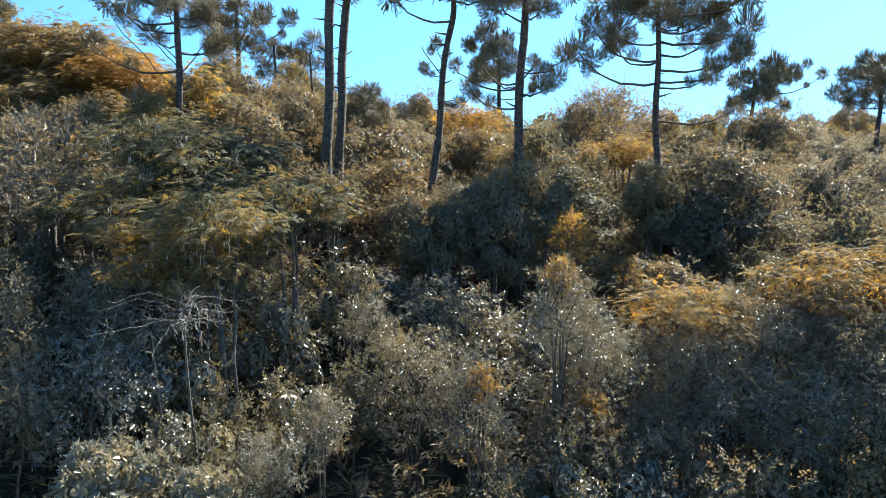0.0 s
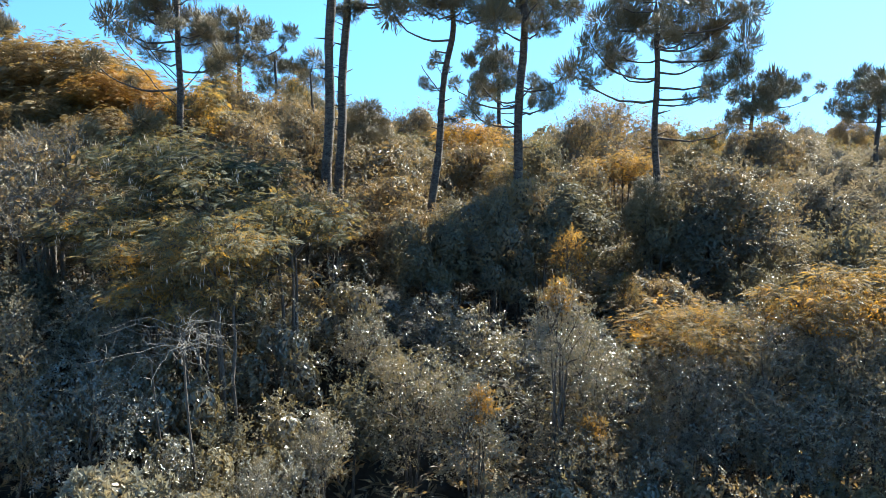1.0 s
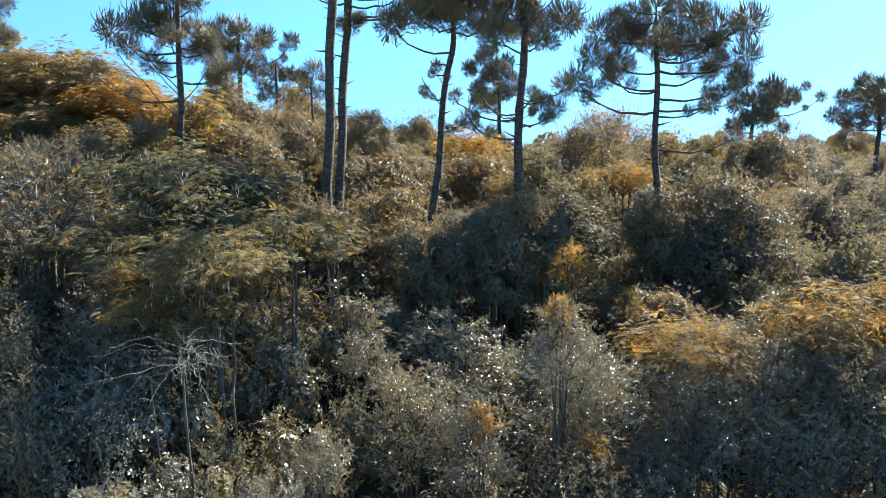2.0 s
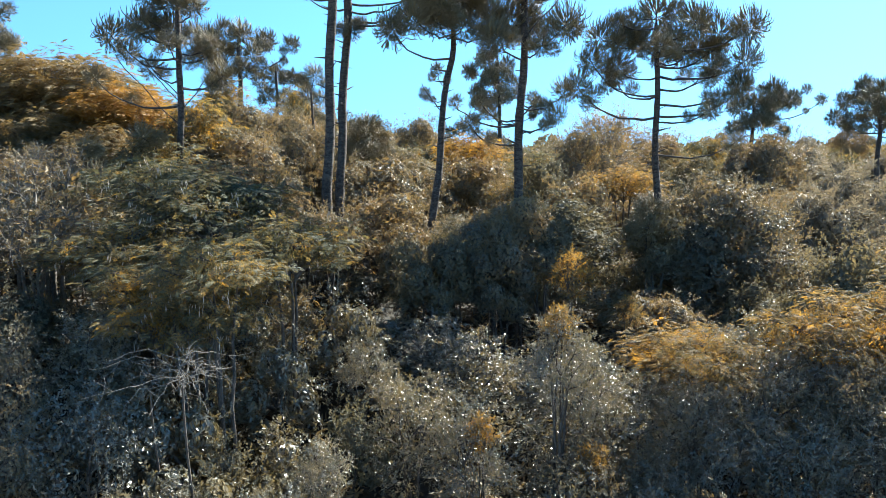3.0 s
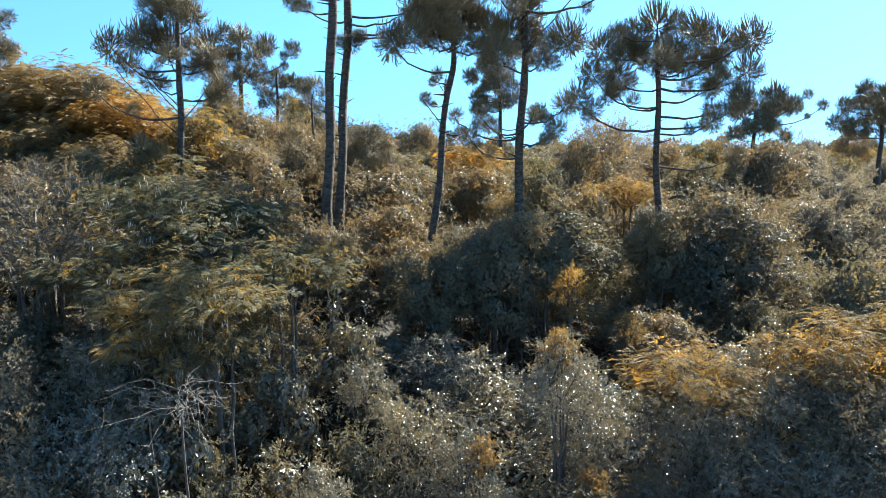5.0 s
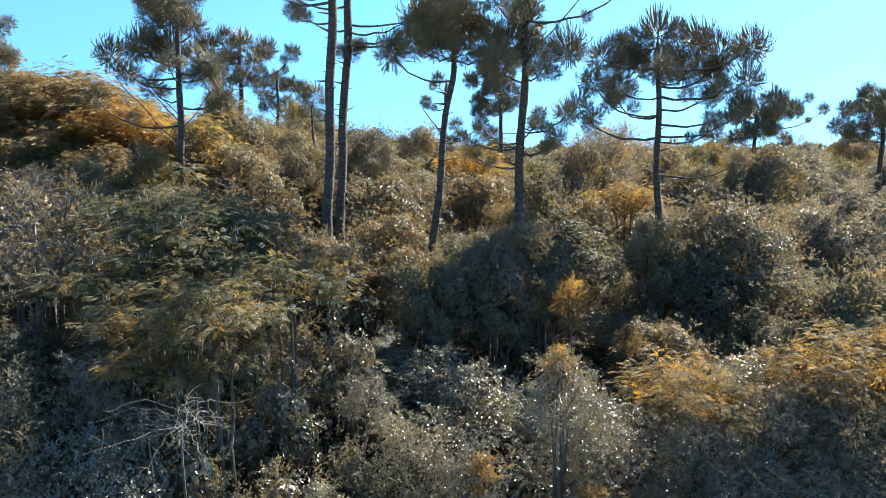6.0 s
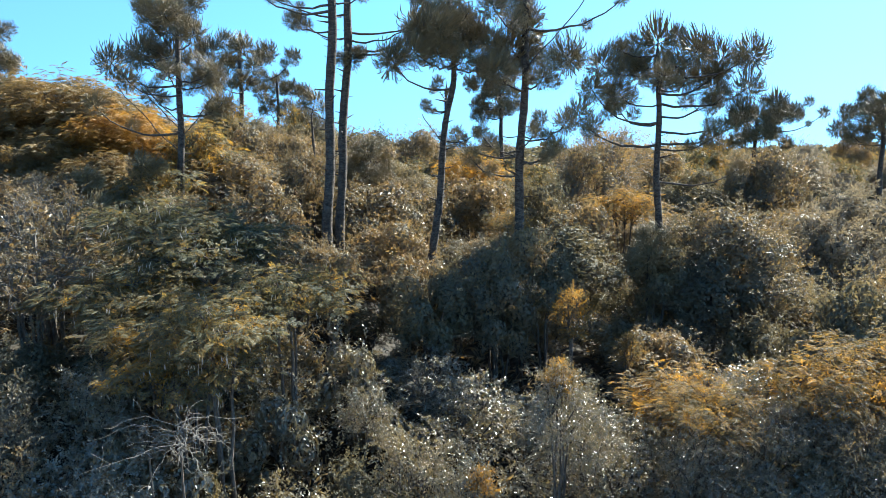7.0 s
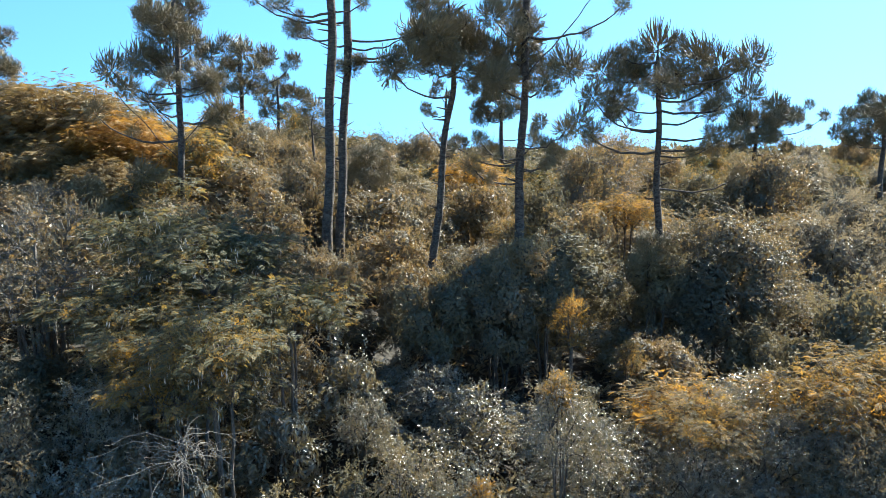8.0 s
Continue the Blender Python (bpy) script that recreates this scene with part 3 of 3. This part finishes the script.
T_BROAD = [spray_broad(8, 0.3, 0.1, 0.55, 1.1) for i in range(4)]
T_SMALL = [spray_broad(13, 0.22, 0.056, 0.6, 1.1) for i in range(4)]
T_PLUME = [spray_feather(9, 0.27, 0.058, 0.4) for i in range(3)]
T_FEATHER = [spray_feather(10, 0.22, 0.05) for i in range(3)]
T_WHORL = [spray_whorl(9, 0.16) for i in range(3)]
T_LONG = [spray_broad(11, 0.34, 0.13, 0.26, 0.8) for i in range(3)]
T_LIGHT = [spray_broad(8, 0.32, 0.1, 0.6, 1.1) for i in range(3)]
T_MID = [spray_broad(8, 0.26, 0.085, 0.58, 1.1) for i in range(3)]
T_SPARSE = [spray_broad(9, 0.3, 0.065, 0.5) for i in range(3)]

L_BROAD, L_DENSE = "dark green tree with small glossy leaves catching the sun", "rounded olive-brown tree with dense small leaves"
L_FEATHER = "tiered tree with drooping golden-green feathery foliage"
BROAD = [prototype("broadleaf_tree", L_BROAD, "tree", 4.2, 1.4, 1.12, 84, 10, T_BROAD, M_BROAD, spray_scale=0.72, clump_r=0.26, seed=20 + i, lobes=10 + i, core_leaf=0.1, cover=0.15) for i in range(4)]
DENSE = [prototype("small_leaved_tree", L_DENSE, "tree", 4.0, 1.5, 1.0, 84, 10, T_SMALL, M_DENSE, spray_scale=0.8, clump_r=0.26, seed=40 + i, lobes=10 + i, core_leaf=0.1, cover=0.3) for i in range(3)]
FEATHER = [prototype("feathery_tree", L_FEATHER, "tree", 4.4, 1.6, 0.34, 110, 10, T_FEATHER, M_FEATHER, up=0.1, tier=0.26, seed=60 + i, lobes=10 + i, clump_r=0.3, core_leaf=0.07, cover=0.22, pods=90) for i in range(3)]
GOLDEN = [prototype("feathery_tree", "broad feathery tree with bright golden-yellow sunlit fronds", "tree", 4.4, 1.6, 0.34, 110, 10, T_FEATHER, M_GOLDEN, up=0.1, tier=0.26,
                    seed=75 + i, lobes=10 + i, clump_r=0.3, core_leaf=0.07, cover=0.22) for i in range(2)]
FLAT = [prototype("feathery_tree", "wide flat-topped feathery tree with olive-gold foliage", "tree", 6.2, 3.0, 0.5, 300, 10, T_PLUME, m, up=0.1, tier=0.3, stems=4,
                  seed=70 + i, lobes=15, clump_r=0.36, spray_scale=1.45, core_leaf=0.09, cover=0.5) for i, m in enumerate((M_OLIVE, M_SUN_TINT))]
GILT = [prototype("golden_shrub", "slender shrub with golden-yellow sunlit leaves", "shrub", 2.6, 0.62, 1.6, 60, 7, T_SMALL, M_GOLDEN, seed=78, lobes=7, clump_r=0.2,
                  spray_scale=0.9, core_leaf=0.09, cover=0.4, stems=2)]
BROAD_M = [prototype("broadleaf_tree", L_BROAD, "tree", 4.2, 1.4, 1.1, 84, 8, T_MID, M_FAR, spray_scale=0.75, clump_r=0.28, seed=25 + i, lobes=9 + i, core_leaf=0.15) for i in range(3)]
DENSE_M = [prototype("small_leaved_tree", L_DENSE, "tree", 4.0, 1.5, 1.0, 84, 8, T_MID, M_DENSE, spray_scale=0.75, clump_r=0.28, seed=45 + i, lobes=8 + i, core_leaf=0.15) for i in range(4)]
FEATHER_M = [prototype("feathery_tree", L_FEATHER, "tree", 4.4, 1.6, 0.75, 84, 7, T_PLUME, M_FEATHER, up=0.1, tier=0.4, seed=65 + i, lobes=9, clump_r=0.3, spray_scale=1.2, core_leaf=0.1, cover=0.5)
             for i in range(2)]
MOUND = [prototype("rounded_tree", "large rounded tree with a dense dark crown and sunlit rim", "tree", 5.2, 2.4, 1.0, 260, 9, T_MID, M_DENSE, spray_scale=0.8, clump_r=0.3,
                   seed=86, lobes=16, core_leaf=0.14, stems=4)]
LONG = [prototype("willowy_shrub", "shrub with narrow grey-green hanging leaves", "shrub", 3.6, 1.2, 1.1, 76, 6, T_LONG, M_GREY, seed=80 + i, up=0.0, core_leaf=0.13) for i in range(2)]
TWIGGY = [prototype("twiggy_shrub", "thicket of pale grey stems with sparse dry leaves", "shrub", 4.2, 1.3, 1.1, 84, 6, T_SPARSE, M_DENSE, M_PALE, stems=9, seed=90 + i, twiggy=5,
                    clump_r=0.34, cover=0.15) for i in range(2)]
WHORL = [prototype("large_leaved_shrub", "shrub with large pale leaves in whorls", "shrub", 3.4, 1.0, 0.7, 64, 4, T_WHORL, M_WHORL, seed=99)]
MIDDLE = [prototype("forest_tree", "olive-brown forest tree with a lumpy crown", "tree", 5.6, 2.1, 1.05, 110, 6, T_LIGHT, m, spray_scale=0.85, seed=110 + i, clump_r=0.36, lobes=12, core_leaf=0.16)
          for i, m in enumerate((M_DENSE, M_FAR, M_FAR, M_FEATHER, M_GREY))]

LOW = [prototype("low_shrub", "low olive shrub filling a gap between taller trees", "shrub", 2.6, 1.1, 0.95, 44, 5, T_MID, m, seed=130 + i, lobes=5, core_leaf=0.13, stems=2)
       for i, m in enumerate((M_BROAD, M_DENSE, M_FAR))]

KINDS = {"gilt": GILT, "mound": MOUND, "flat": FLAT, "low": LOW, "golden": GOLDEN, "broad_m": BROAD_M, "dense_m": DENSE_M, "feather_m": FEATHER_M, "broad": BROAD, "dense": DENSE, "feather": FEATHER, "long": LONG, "twiggy": TWIGGY, "whorl": WHORL, "middle": MIDDLE}
TALL = {"gilt": 2.6, "mound": 5.2, "flat": 6.2, "low": 2.6, "golden": 4.4, "broad_m": 4.2, "dense_m": 4.0, "feather_m": 4.4, "broad": 4.2, "dense": 4.0, "feather": 4.4, "long": 3.6, "twiggy": 4.2, "whorl": 3.4, "middle": 5.6}
WIDE = {"gilt": 0.62, "mound": 2.4, "flat": 3.0, "low": 1.1, "golden": 1.6, "broad_m": 1.4, "dense_m": 1.5, "feather_m": 1.6, "broad": 1.4, "dense": 1.5, "feather": 1.6, "long": 1.2, "twiggy": 1.3, "whorl": 1.0, "middle": 2.1}
used, taken = set(), []
place = random.Random(31)


def stand(kind, x, y, top, wide=1.0, which=None, label="", group=""):
    """Stand a tree of that kind at x, y so that its top is at that height; its long stems run down into the ground."""
    proto = KINDS[kind][which] if which is not None else place.choice(KINDS[kind])
    base = float(ground(x, y))
    sx = wide * place.uniform(0.92, 1.08)
    sz = min((top - base) / TALL[kind], 1.15 * sx)
    m = Matrix.LocRotScale((x, y, top - TALL[kind] * sz), Euler((0, 0, place.uniform(0, 6.28))), None)
    if proto.name in used:
        ob = copy_thing(proto, m)
    else:
        used.add(proto.name)
        ob, proto.matrix_basis = proto, m
    ob.scale = (sx, sx, sz)
    tagged(ob, label, group=group or kind.split("_")[0] + " plants on the slope")
    taken.append((x, y, WIDE[kind] * sx))
    return ob


# plants that stand out, each where it grows: kind, x, y, height of the top, breadth
LOW_LEFT = [      # low ground before the camera, left
    ("whorl", -4.66, 9, 4.75, 0.72), ("broad", -5.6, 10.2, 6.1, 0.7), ("dense", -6.7, 9.8, 6, 0.7), ("dense", -7.5, 11.3, 6.7, 0.7), ("broad", -6.3, 12.3, 6.8, 0.65),
    ("broad", -6.2, 14.4, 6.7, 0.6), ("dense", -6.9, 14, 6.5, 0.6), ("broad", -4.1, 9.9, 4.6, 0.4), ("feather", -3.9, 11.9, 7.95, 0.72),
    ("feather", -5.4, 13.2, 7.7, 0.8), ("feather", -5.2, 15.8, 9, 1.1), ("feather", -6.7, 16.3, 9.3, 1), ("feather", -6.3, 14.2, 8.1, 0.9), ("feather", -4.6, 12.4, 7.3, 0.8), ("feather", -7.2, 15.3, 7.8, 1), ("twiggy", -9.3, 16.2, 9.7, 1.1), ("twiggy", -9, 14.9, 8.7, 0.9),
]
HOLLOW = [      # shaded undergrowth below the feathery trees
    ("low", -3.5, 10.9, 4.8, 0.8), ("low", -4.7, 11.1, 5.5, 0.9), ("low", -5.6, 11.9, 5.8, 0.9), ("low", -4.0, 12.4, 5.2, 0.9), ("low", -2.7, 11.9, 4.7, 0.8), ("low", -3.7, 9.3, 4.2, 0.6), ("low", -4.4, 9.6, 4.2, 0.6), ("low", -1.9, 12.6, 4.9, 0.8),
    ("low", -3.3, 13.4, 6.0, 0.9), ("low", -5.0, 13.6, 6.2, 1.0), ("low", -6.6, 13.2, 6.2, 0.9), ("low", -3.2, 9.7, 4.0, 0.7), ("low", -5.2, 9.4, 4.3, 0.7),
    ("low", -6.4, 15.2, 6.8, 1.0), ("low", -4.6, 15.0, 6.7, 0.9), ("low", -8.0, 14.2, 6.6, 0.9), ("low", -2.2, 15.6, 6.4, 0.9),
]
LOW_MIDDLE = [      # low ground, middle
    ("whorl", -3.3, 8.8, 4.5, 0.38), ("broad", -2.7, 9.7, 4.7, 0.36), ("broad", 2.1, 11.9, 6.75, 0.5), ("gilt", 2.1, 12.1, 6.9, 0.4), ("broad", 2.7, 12.5, 6.0, 0.55), ("broad", 2.9, 12.8, 5.4, 0.8), ("dense", 2.8, 11.4, 4.9, 0.75),
    ("broad", -0.6, 12.6, 5.5, 0.6), ("broad", 0.55, 12, 5.05, 0.6), ("broad", -1.95, 10.5, 4.95, 0.34), ("broad", -1.7, 14.2, 5.8, 0.45), ("gilt", 0.7, 11.9, 4.95, 0.36), ("gilt", 2.6, 11.3, 4.65, 0.4),
    ("feather", -3, 13.5, 8.2, 0.8),
]
LOW_RIGHT = [      # low ground, right
    ("broad", 4.9, 11.5, 5.2, 0.55), ("broad", 5.9, 10.9, 5.3, 0.55), ("broad", 3.9, 11.5, 4.5, 0.5), ("broad", 7.3, 10.8, 5.8, 0.6), ("golden", 5.3, 14.6, 5.6, 1),
    ("golden", 4.9, 12.6, 6.05, 0.6), ("broad", 6.3, 13.4, 6.35, 0.75), ("broad", 5.9, 12.1, 6.15, 0.6), ("broad", 6.8, 12.1, 6.55, 0.5), ("broad", 8.3, 12.3, 6.7, 0.6), ("broad", 4.5, 12.0, 5.8, 0.5), ("broad", 7.6, 11.3, 6.1, 0.5), ("dense", 7.0, 11.4, 6.2, 0.55), ("golden", 8.9, 13.2, 6.9, 0.8), ("broad", 6.2, 11.6, 5.6, 0.7), ("golden", 7.4, 12.6, 6.7, 0.8), ("broad", 4.3, 13.5, 5.2, 0.8),
]
FRONT = [      # shaded shrubs at the foot of the slope
    ("low", 1.1, 10.2, 3.9, 0.8), ("low", 2.2, 10.4, 4.0, 0.8), ("low", 3.3, 10.4, 4.0, 0.8), ("low", 4.3, 10.3, 4.1, 0.8), ("low", 5.3, 10.1, 4.2, 0.8),
    ("low", 6.3, 10.0, 4.3, 0.8), ("low", 7.3, 10.0, 4.5, 0.8), ("low", 4.8, 9.4, 3.6, 0.8), ("low", 6.0, 9.2, 3.7, 0.8),
]
AT_TRUNKS = [      # round the tall trunks
    ("mound", 9.1, 22.9, 8.75, 1.1), ("dense", 11, 24.4, 7.9, 1), ("gilt", 3.2, 17.0, 7.2, 0.72), ("gilt", 4.65, 17.1, 6.05, 0.45), ("dense", 2.2, 19.6, 8.45, 0.7), ("dense", 1.6, 18.6, 7.3, 0.8), ("broad", 8.9, 19.4, 5.9, 0.8), ("broad", 10.6, 17.6, 7.4, 1),
    ("dense", 1.4, 19.3, 8.1, 0.8), ("broad", 2.9, 19.6, 7.9, 0.75), ("dense", -0.9, 19.9, 7.7, 0.75), ("broad", 0.4, 20.2, 7.6, 0.7), ("dense", -3.9, 18.8, 8.1, 0.8),
    ("broad", 6.8, 21.6, 7.9, 0.7), ("dense", -8.6, 21.9, 9.4, 0.9), ("dense", -2.5, 25.2, 9.7, 1.3), ("broad", -0.3, 18.1, 7.6, 0.9), ("dense", -3.1, 19, 8.2, 0.6),
    ("dense", -1.6, 22.3, 8.4, 1), ("golden", 1.95, 21.1, 8.6, 0.45), ("dense", 4.9, 26, 8.9, 1), ("dense", 5.9, 18.1, 5.9, 0.8),
]
SLOPE_LEFT = [      # rising slope behind them, left
    ("dense", -16.6, 27.4, 11.2, 1.1), ("dense", -14.6, 26.2, 10.9, 1.1), ("dense", -12.9, 25.6, 10.2, 0.9), ("broad", -18.6, 29.2, 11.8, 1.2), ("feather", -12.2, 24.6, 9.9, 0.9), ("dense", -17.4, 25, 10.6, 1), ("dense", -11.7, 28.5, 11.4, 0.9),
    ("dense", -11.3, 30, 11.8, 0.9), ("broad", -10.2, 33, 12.1, 1.2), ("middle", -11.5, 35, 11.6, 0.8), ("middle", -12.2, 33, 11.3, 0.8), ("feather", -9.9, 23.2, 10.1, 0.9),
    ("feather", -10.6, 33.5, 12.9, 0.7), ("dense", -13.8, 23.6, 9.9, 1), ("broad", -19.6, 31, 12.4, 1.2), ("dense", -9.9, 30, 11.2, 0.9),
]
RIDGE_MIDDLE = [      # ridge, middle
    ("broad", -4.6, 26.6, 9.6, 0.9), ("dense", -4.9, 24.4, 10.7, 0.75), ("dense", -8.2, 27.2, 10.7, 1.6), ("feather", -9.4, 27, 11.6, 0.9), ("dense", -8, 30, 11.7, 1), ("dense", -6.6, 31, 11.4, 0.9),
    ("broad", -6.6, 34, 12.1, 1), ("dense", -3.6, 31, 11, 0.8), ("middle", -7.2, 36, 12.6, 0.7), ("dense", -7.6, 33, 11.5, 1.1), ("dense", -5.2, 30, 11.2, 0.9),
    ("middle", -4.3, 40, 11, 0.8), ("middle", -4.5, 60, 11.5, 0.9), ("dense", -4.1, 27.2, 9.6, 0.9), ("dense", -1, 27.2, 9.1, 1),
]
RIDGE_RIGHT = [      # ridge, right
    ("long", 17.6, 30.2, 8.8, 1.7), ("dense", 1.2, 29.4, 9.7, 1.2), ("twiggy", 7.9, 36, 10.9, 1.5), ("middle", 3.7, 55, 11.2, 0.9), ("dense", 6.5, 33, 10.8, 1.1),
    ("twiggy", 9.9, 40, 11.9, 1.6), ("twiggy", 8.6, 37, 12.2, 1.5), ("dense", 17.2, 38, 10.8, 1.3), ("middle", 31, 60, 11.2, 1), ("middle", 37.5, 65, 11.7, 0.9),
    ("long", 15.3, 28.2, 8, 1.4), ("golden", 1.2, 31.2, 10.2, 1), ("broad", 3.9, 28.2, 9.6, 1), ("golden", 7.1, 27.2, 8.9, 0.9),
]
for k, x, y, z, w in (*LOW_LEFT, *HOLLOW, *LOW_MIDDLE, *LOW_RIGHT, *FRONT, *AT_TRUNKS, *SLOPE_LEFT, *RIDGE_MIDDLE, *RIDGE_RIGHT):
    stand(k + "_m" if y > 17 and k in ("broad", "dense", "feather") else k, x, y, z, w)

stand("flat", -15.0, 28.4, 13.3, 0.92, 0)
# the flat tree's sunlit end, added as a tree of its own
stand("flat", -12.3, 26.4, 12.0, 0.52, 1, "sunlit end of the feathery tree, leaves tinted russet-gold for the sun")
stand("flat", -19.2, 30.2, 13.4, 0.7, 0)
stand("flat", -14.6, 25.6, 11.0, 0.55, 0)
stand("flat", -12.0, 24.4, 10.4, 0.42, 0)
stand("flat", -17.6, 26.6, 11.4, 0.55, 0)
taken += [(-2.5, 12.0, 0.8), (-4.6, 7.9, 1.3), (-3.3, 7.8, 0.9)]      # open ground before the large-leaved shrubs
# the thicket between them: tall plants first, then low ones in the gaps. y from, to, breadth, drop below the canopy, closeness, unevenness, kinds
STRETCHES = [(8.6, 17, 0.9, 1.0, 0.8, 0.9, ["broad", "broad", "broad", "dense", "feather"]),
             (17, 34, 1.15, -0.1, 0.88, 1.4, ["dense_m", "broad_m", "dense_m", "feather_m", "dense_m", "twiggy", "broad_m"]),
             (34, 72, 1.2, -0.9, 0.8, 1.9, ["middle"]),
             (8.4, 17, 0.85, 1.7, 0.6, 0.8, ["low"]),
             (17, 34, 0.95, 1.7, 0.62, 0.8, ["low"])]
for y0, y1, wide, drop, close, uneven, kinds in STRETCHES:
    for i in range(int((y1 - y0) * y1 * (5 if kinds == ["low"] else 2.2))):
        y = place.uniform(y0, y1)
        x = place.uniform(-0.8, 0.8) * y + place.uniform(-2, 2)
        k = place.choice(kinds)
        w = wide * place.uniform(0.8, 1.25)
        if any((x - a) ** 2 + (y - b) ** 2 < ((WIDE[k] * w + r) * close) ** 2 for a, b, r in taken):
            continue
        top = float(canopy(x, y)) - drop + place.uniform(-1, 0.5) * uneven
        stand(k, x, y, top, w)



def dead_bush(x, y, z, reach, count, seed):
    """A leafless bush: thin grey branches that leave a short stem on all sides, arch over, sag, fork and tangle."""
    rnd = np.random.default_rng(seed)
    base = np.array([x, y, float(ground(x, y))])
    bush = tagged(new("dead_bush"), "leafless dead bush with tangled thin grey branches", "shrub", "dead bushes")
    bush.location = base
    head = np.array([0, 0, z - base[2]])
    part("trunk", tube(Geo(), curve3((0.3, 0.5, -0.3), (-0.2, 0.4, head[2] * 0.5), head - np.array([0, 0, 0.2]), 9), np.linspace(0.035, 0.014, 9), 7, 0.1), M_LIMB, bush, smooth=True)
    for i in range(count):
        a, h = i * 2.4 + rnd.normal(0, 0.3), rnd.uniform(-0.2, 0.9)
        d = unit([math.cos(a), 0.8 * math.sin(a), h])
        length = reach * rnd.uniform(0.45, 1.15)
        root = head + rnd.normal(0, 0.07, 3) - np.array([0, 0, rnd.uniform(0, 0.35)])
        end = root + d * length * np.array([1, 1, 0.6]) - np.array([0, 0, rnd.uniform(0.0, 0.55) * length])
        p = curve3(root, root + d * length * 0.6 + np.array([0, 0, rnd.uniform(0.0, 0.25)]), end, 9)
        p[1:-1] += rnd.normal(0, 0.022, (7, 3))
        geo = tube(Geo(), p, np.linspace(0.0062, 0.0025, 9), 5)
        for j in range(4):
            q = p[rnd.integers(2, 8)]
            o = q + unit(d * np.array([1, 1, 0.2]) + rnd.normal(0, 0.8, 3) - np.array([0, 0, 0.25])) * reach * rnd.uniform(0.15, 0.5)
            tube(geo, curve3(q, (q + o) / 2 + rnd.normal(0, 0.07, 3), o, 5), np.linspace(0.004, 0.0018, 5), 3)
        part("limb", geo, M_PALE, bush, smooth=True)


dead_bush(-3.8, 9.8, 6.5, 0.95, 24, 5)
dead_bush(-4.5, 10.3, 6.2, 0.7, 8, 6)

for kind in KINDS.values():
    for proto in kind:
        if proto.name not in used:
            for ob in (*proto.children_recursive, proto):
                bpy.data.objects.remove(ob)


def woods(name, label, y0, y1, count, leaf, seed):
    """Far trees nobody could count: lumpy crowns of loose leaf clumps over the rolling ground."""
    rnd = np.random.default_rng(seed)
    geo = Geo()
    r = np.sqrt(rnd.uniform(y0 ** 2, y1 ** 2, count))
    a = rnd.uniform(-0.95, 0.95, count)
    x, y = r * np.sin(a), r * np.cos(a)
    top = canopy(x, y) + rnd.uniform(-1.8, 1.4, count) + 0.3
    size = rnd.uniform(1.8, 3.4, count)
    for i in range(count):
        n = 130
        d = unit(rnd.normal(0, 1, (n, 3)))
        d[:, 2] = np.abs(d[:, 2]) * 1.1 - 0.25
        lump = 0.8 + 0.25 * np.sin(d[:, 0] * 4 + i) * np.cos(d[:, 1] * 4 + i * 2)
        p = np.array([x[i], y[i], top[i] - size[i] * 0.8]) + d * (size[i] * lump * rnd.uniform(0.75, 1, n))[:, None] * np.array([1, 1, 0.8])
        geo.quads(leaf_quads(p, d + rnd.normal(0, 0.6, (n, 3)), d + rnd.normal(0, 0.7, (n, 3)), leaf * rnd.uniform(0.6, 1.3, n), leaf * 0.6 * np.ones(n)))
        t = np.array([x[i], y[i], float(ground(x[i], y[i])) - 0.5])
        tube(geo, np.array([t, t + (p.mean(0) - t) * 0.5, p.mean(0)]), [0.2, 0.16, 0.08], 5)
    tagged(new(name, geo.mesh(name, M_FAR)), label, "forest", kind="stuff")


def undergrowth():
    """Low ferns and seedlings that hide the soil under the thicket."""
    rnd = np.random.default_rng(77)
    n = 13000
    y = -4 + 38 * rnd.uniform(0, 1, n) ** 1.3
    x = rnd.uniform(-0.8, 0.8, n) * (np.abs(y) + 5)
    p = np.stack([x, y, ground(x, y) + rnd.uniform(0.0, 0.9, n) ** 1.5], -1)
    geo = Geo()
    for k, tpl in enumerate(T_LONG + T_FEATHER):
        m = np.arange(n) % 6 == k
        d = np.stack([rnd.normal(0, 1, m.sum()), rnd.normal(0, 1, m.sum()), rnd.uniform(0.2, 1.2, m.sum())], -1)
        geo.quads(placed(tpl, p[m], d, np.tile([0.05, 0, 1.0], (m.sum(), 1)), rnd.uniform(1.4, 2.4, m.sum())))
    tagged(new("undergrowth", geo.mesh("undergrowth", M_DENSE)), "low ferns and seedlings in deep shade", "undergrowth", kind="stuff")


undergrowth()
woods("far_woods", "hazy olive woodland covering the distant slopes", 68, 150, 420, 0.6, 71)
woods("horizon_woods", "woodland along the skyline", 150, 420, 700, 1.1, 72)
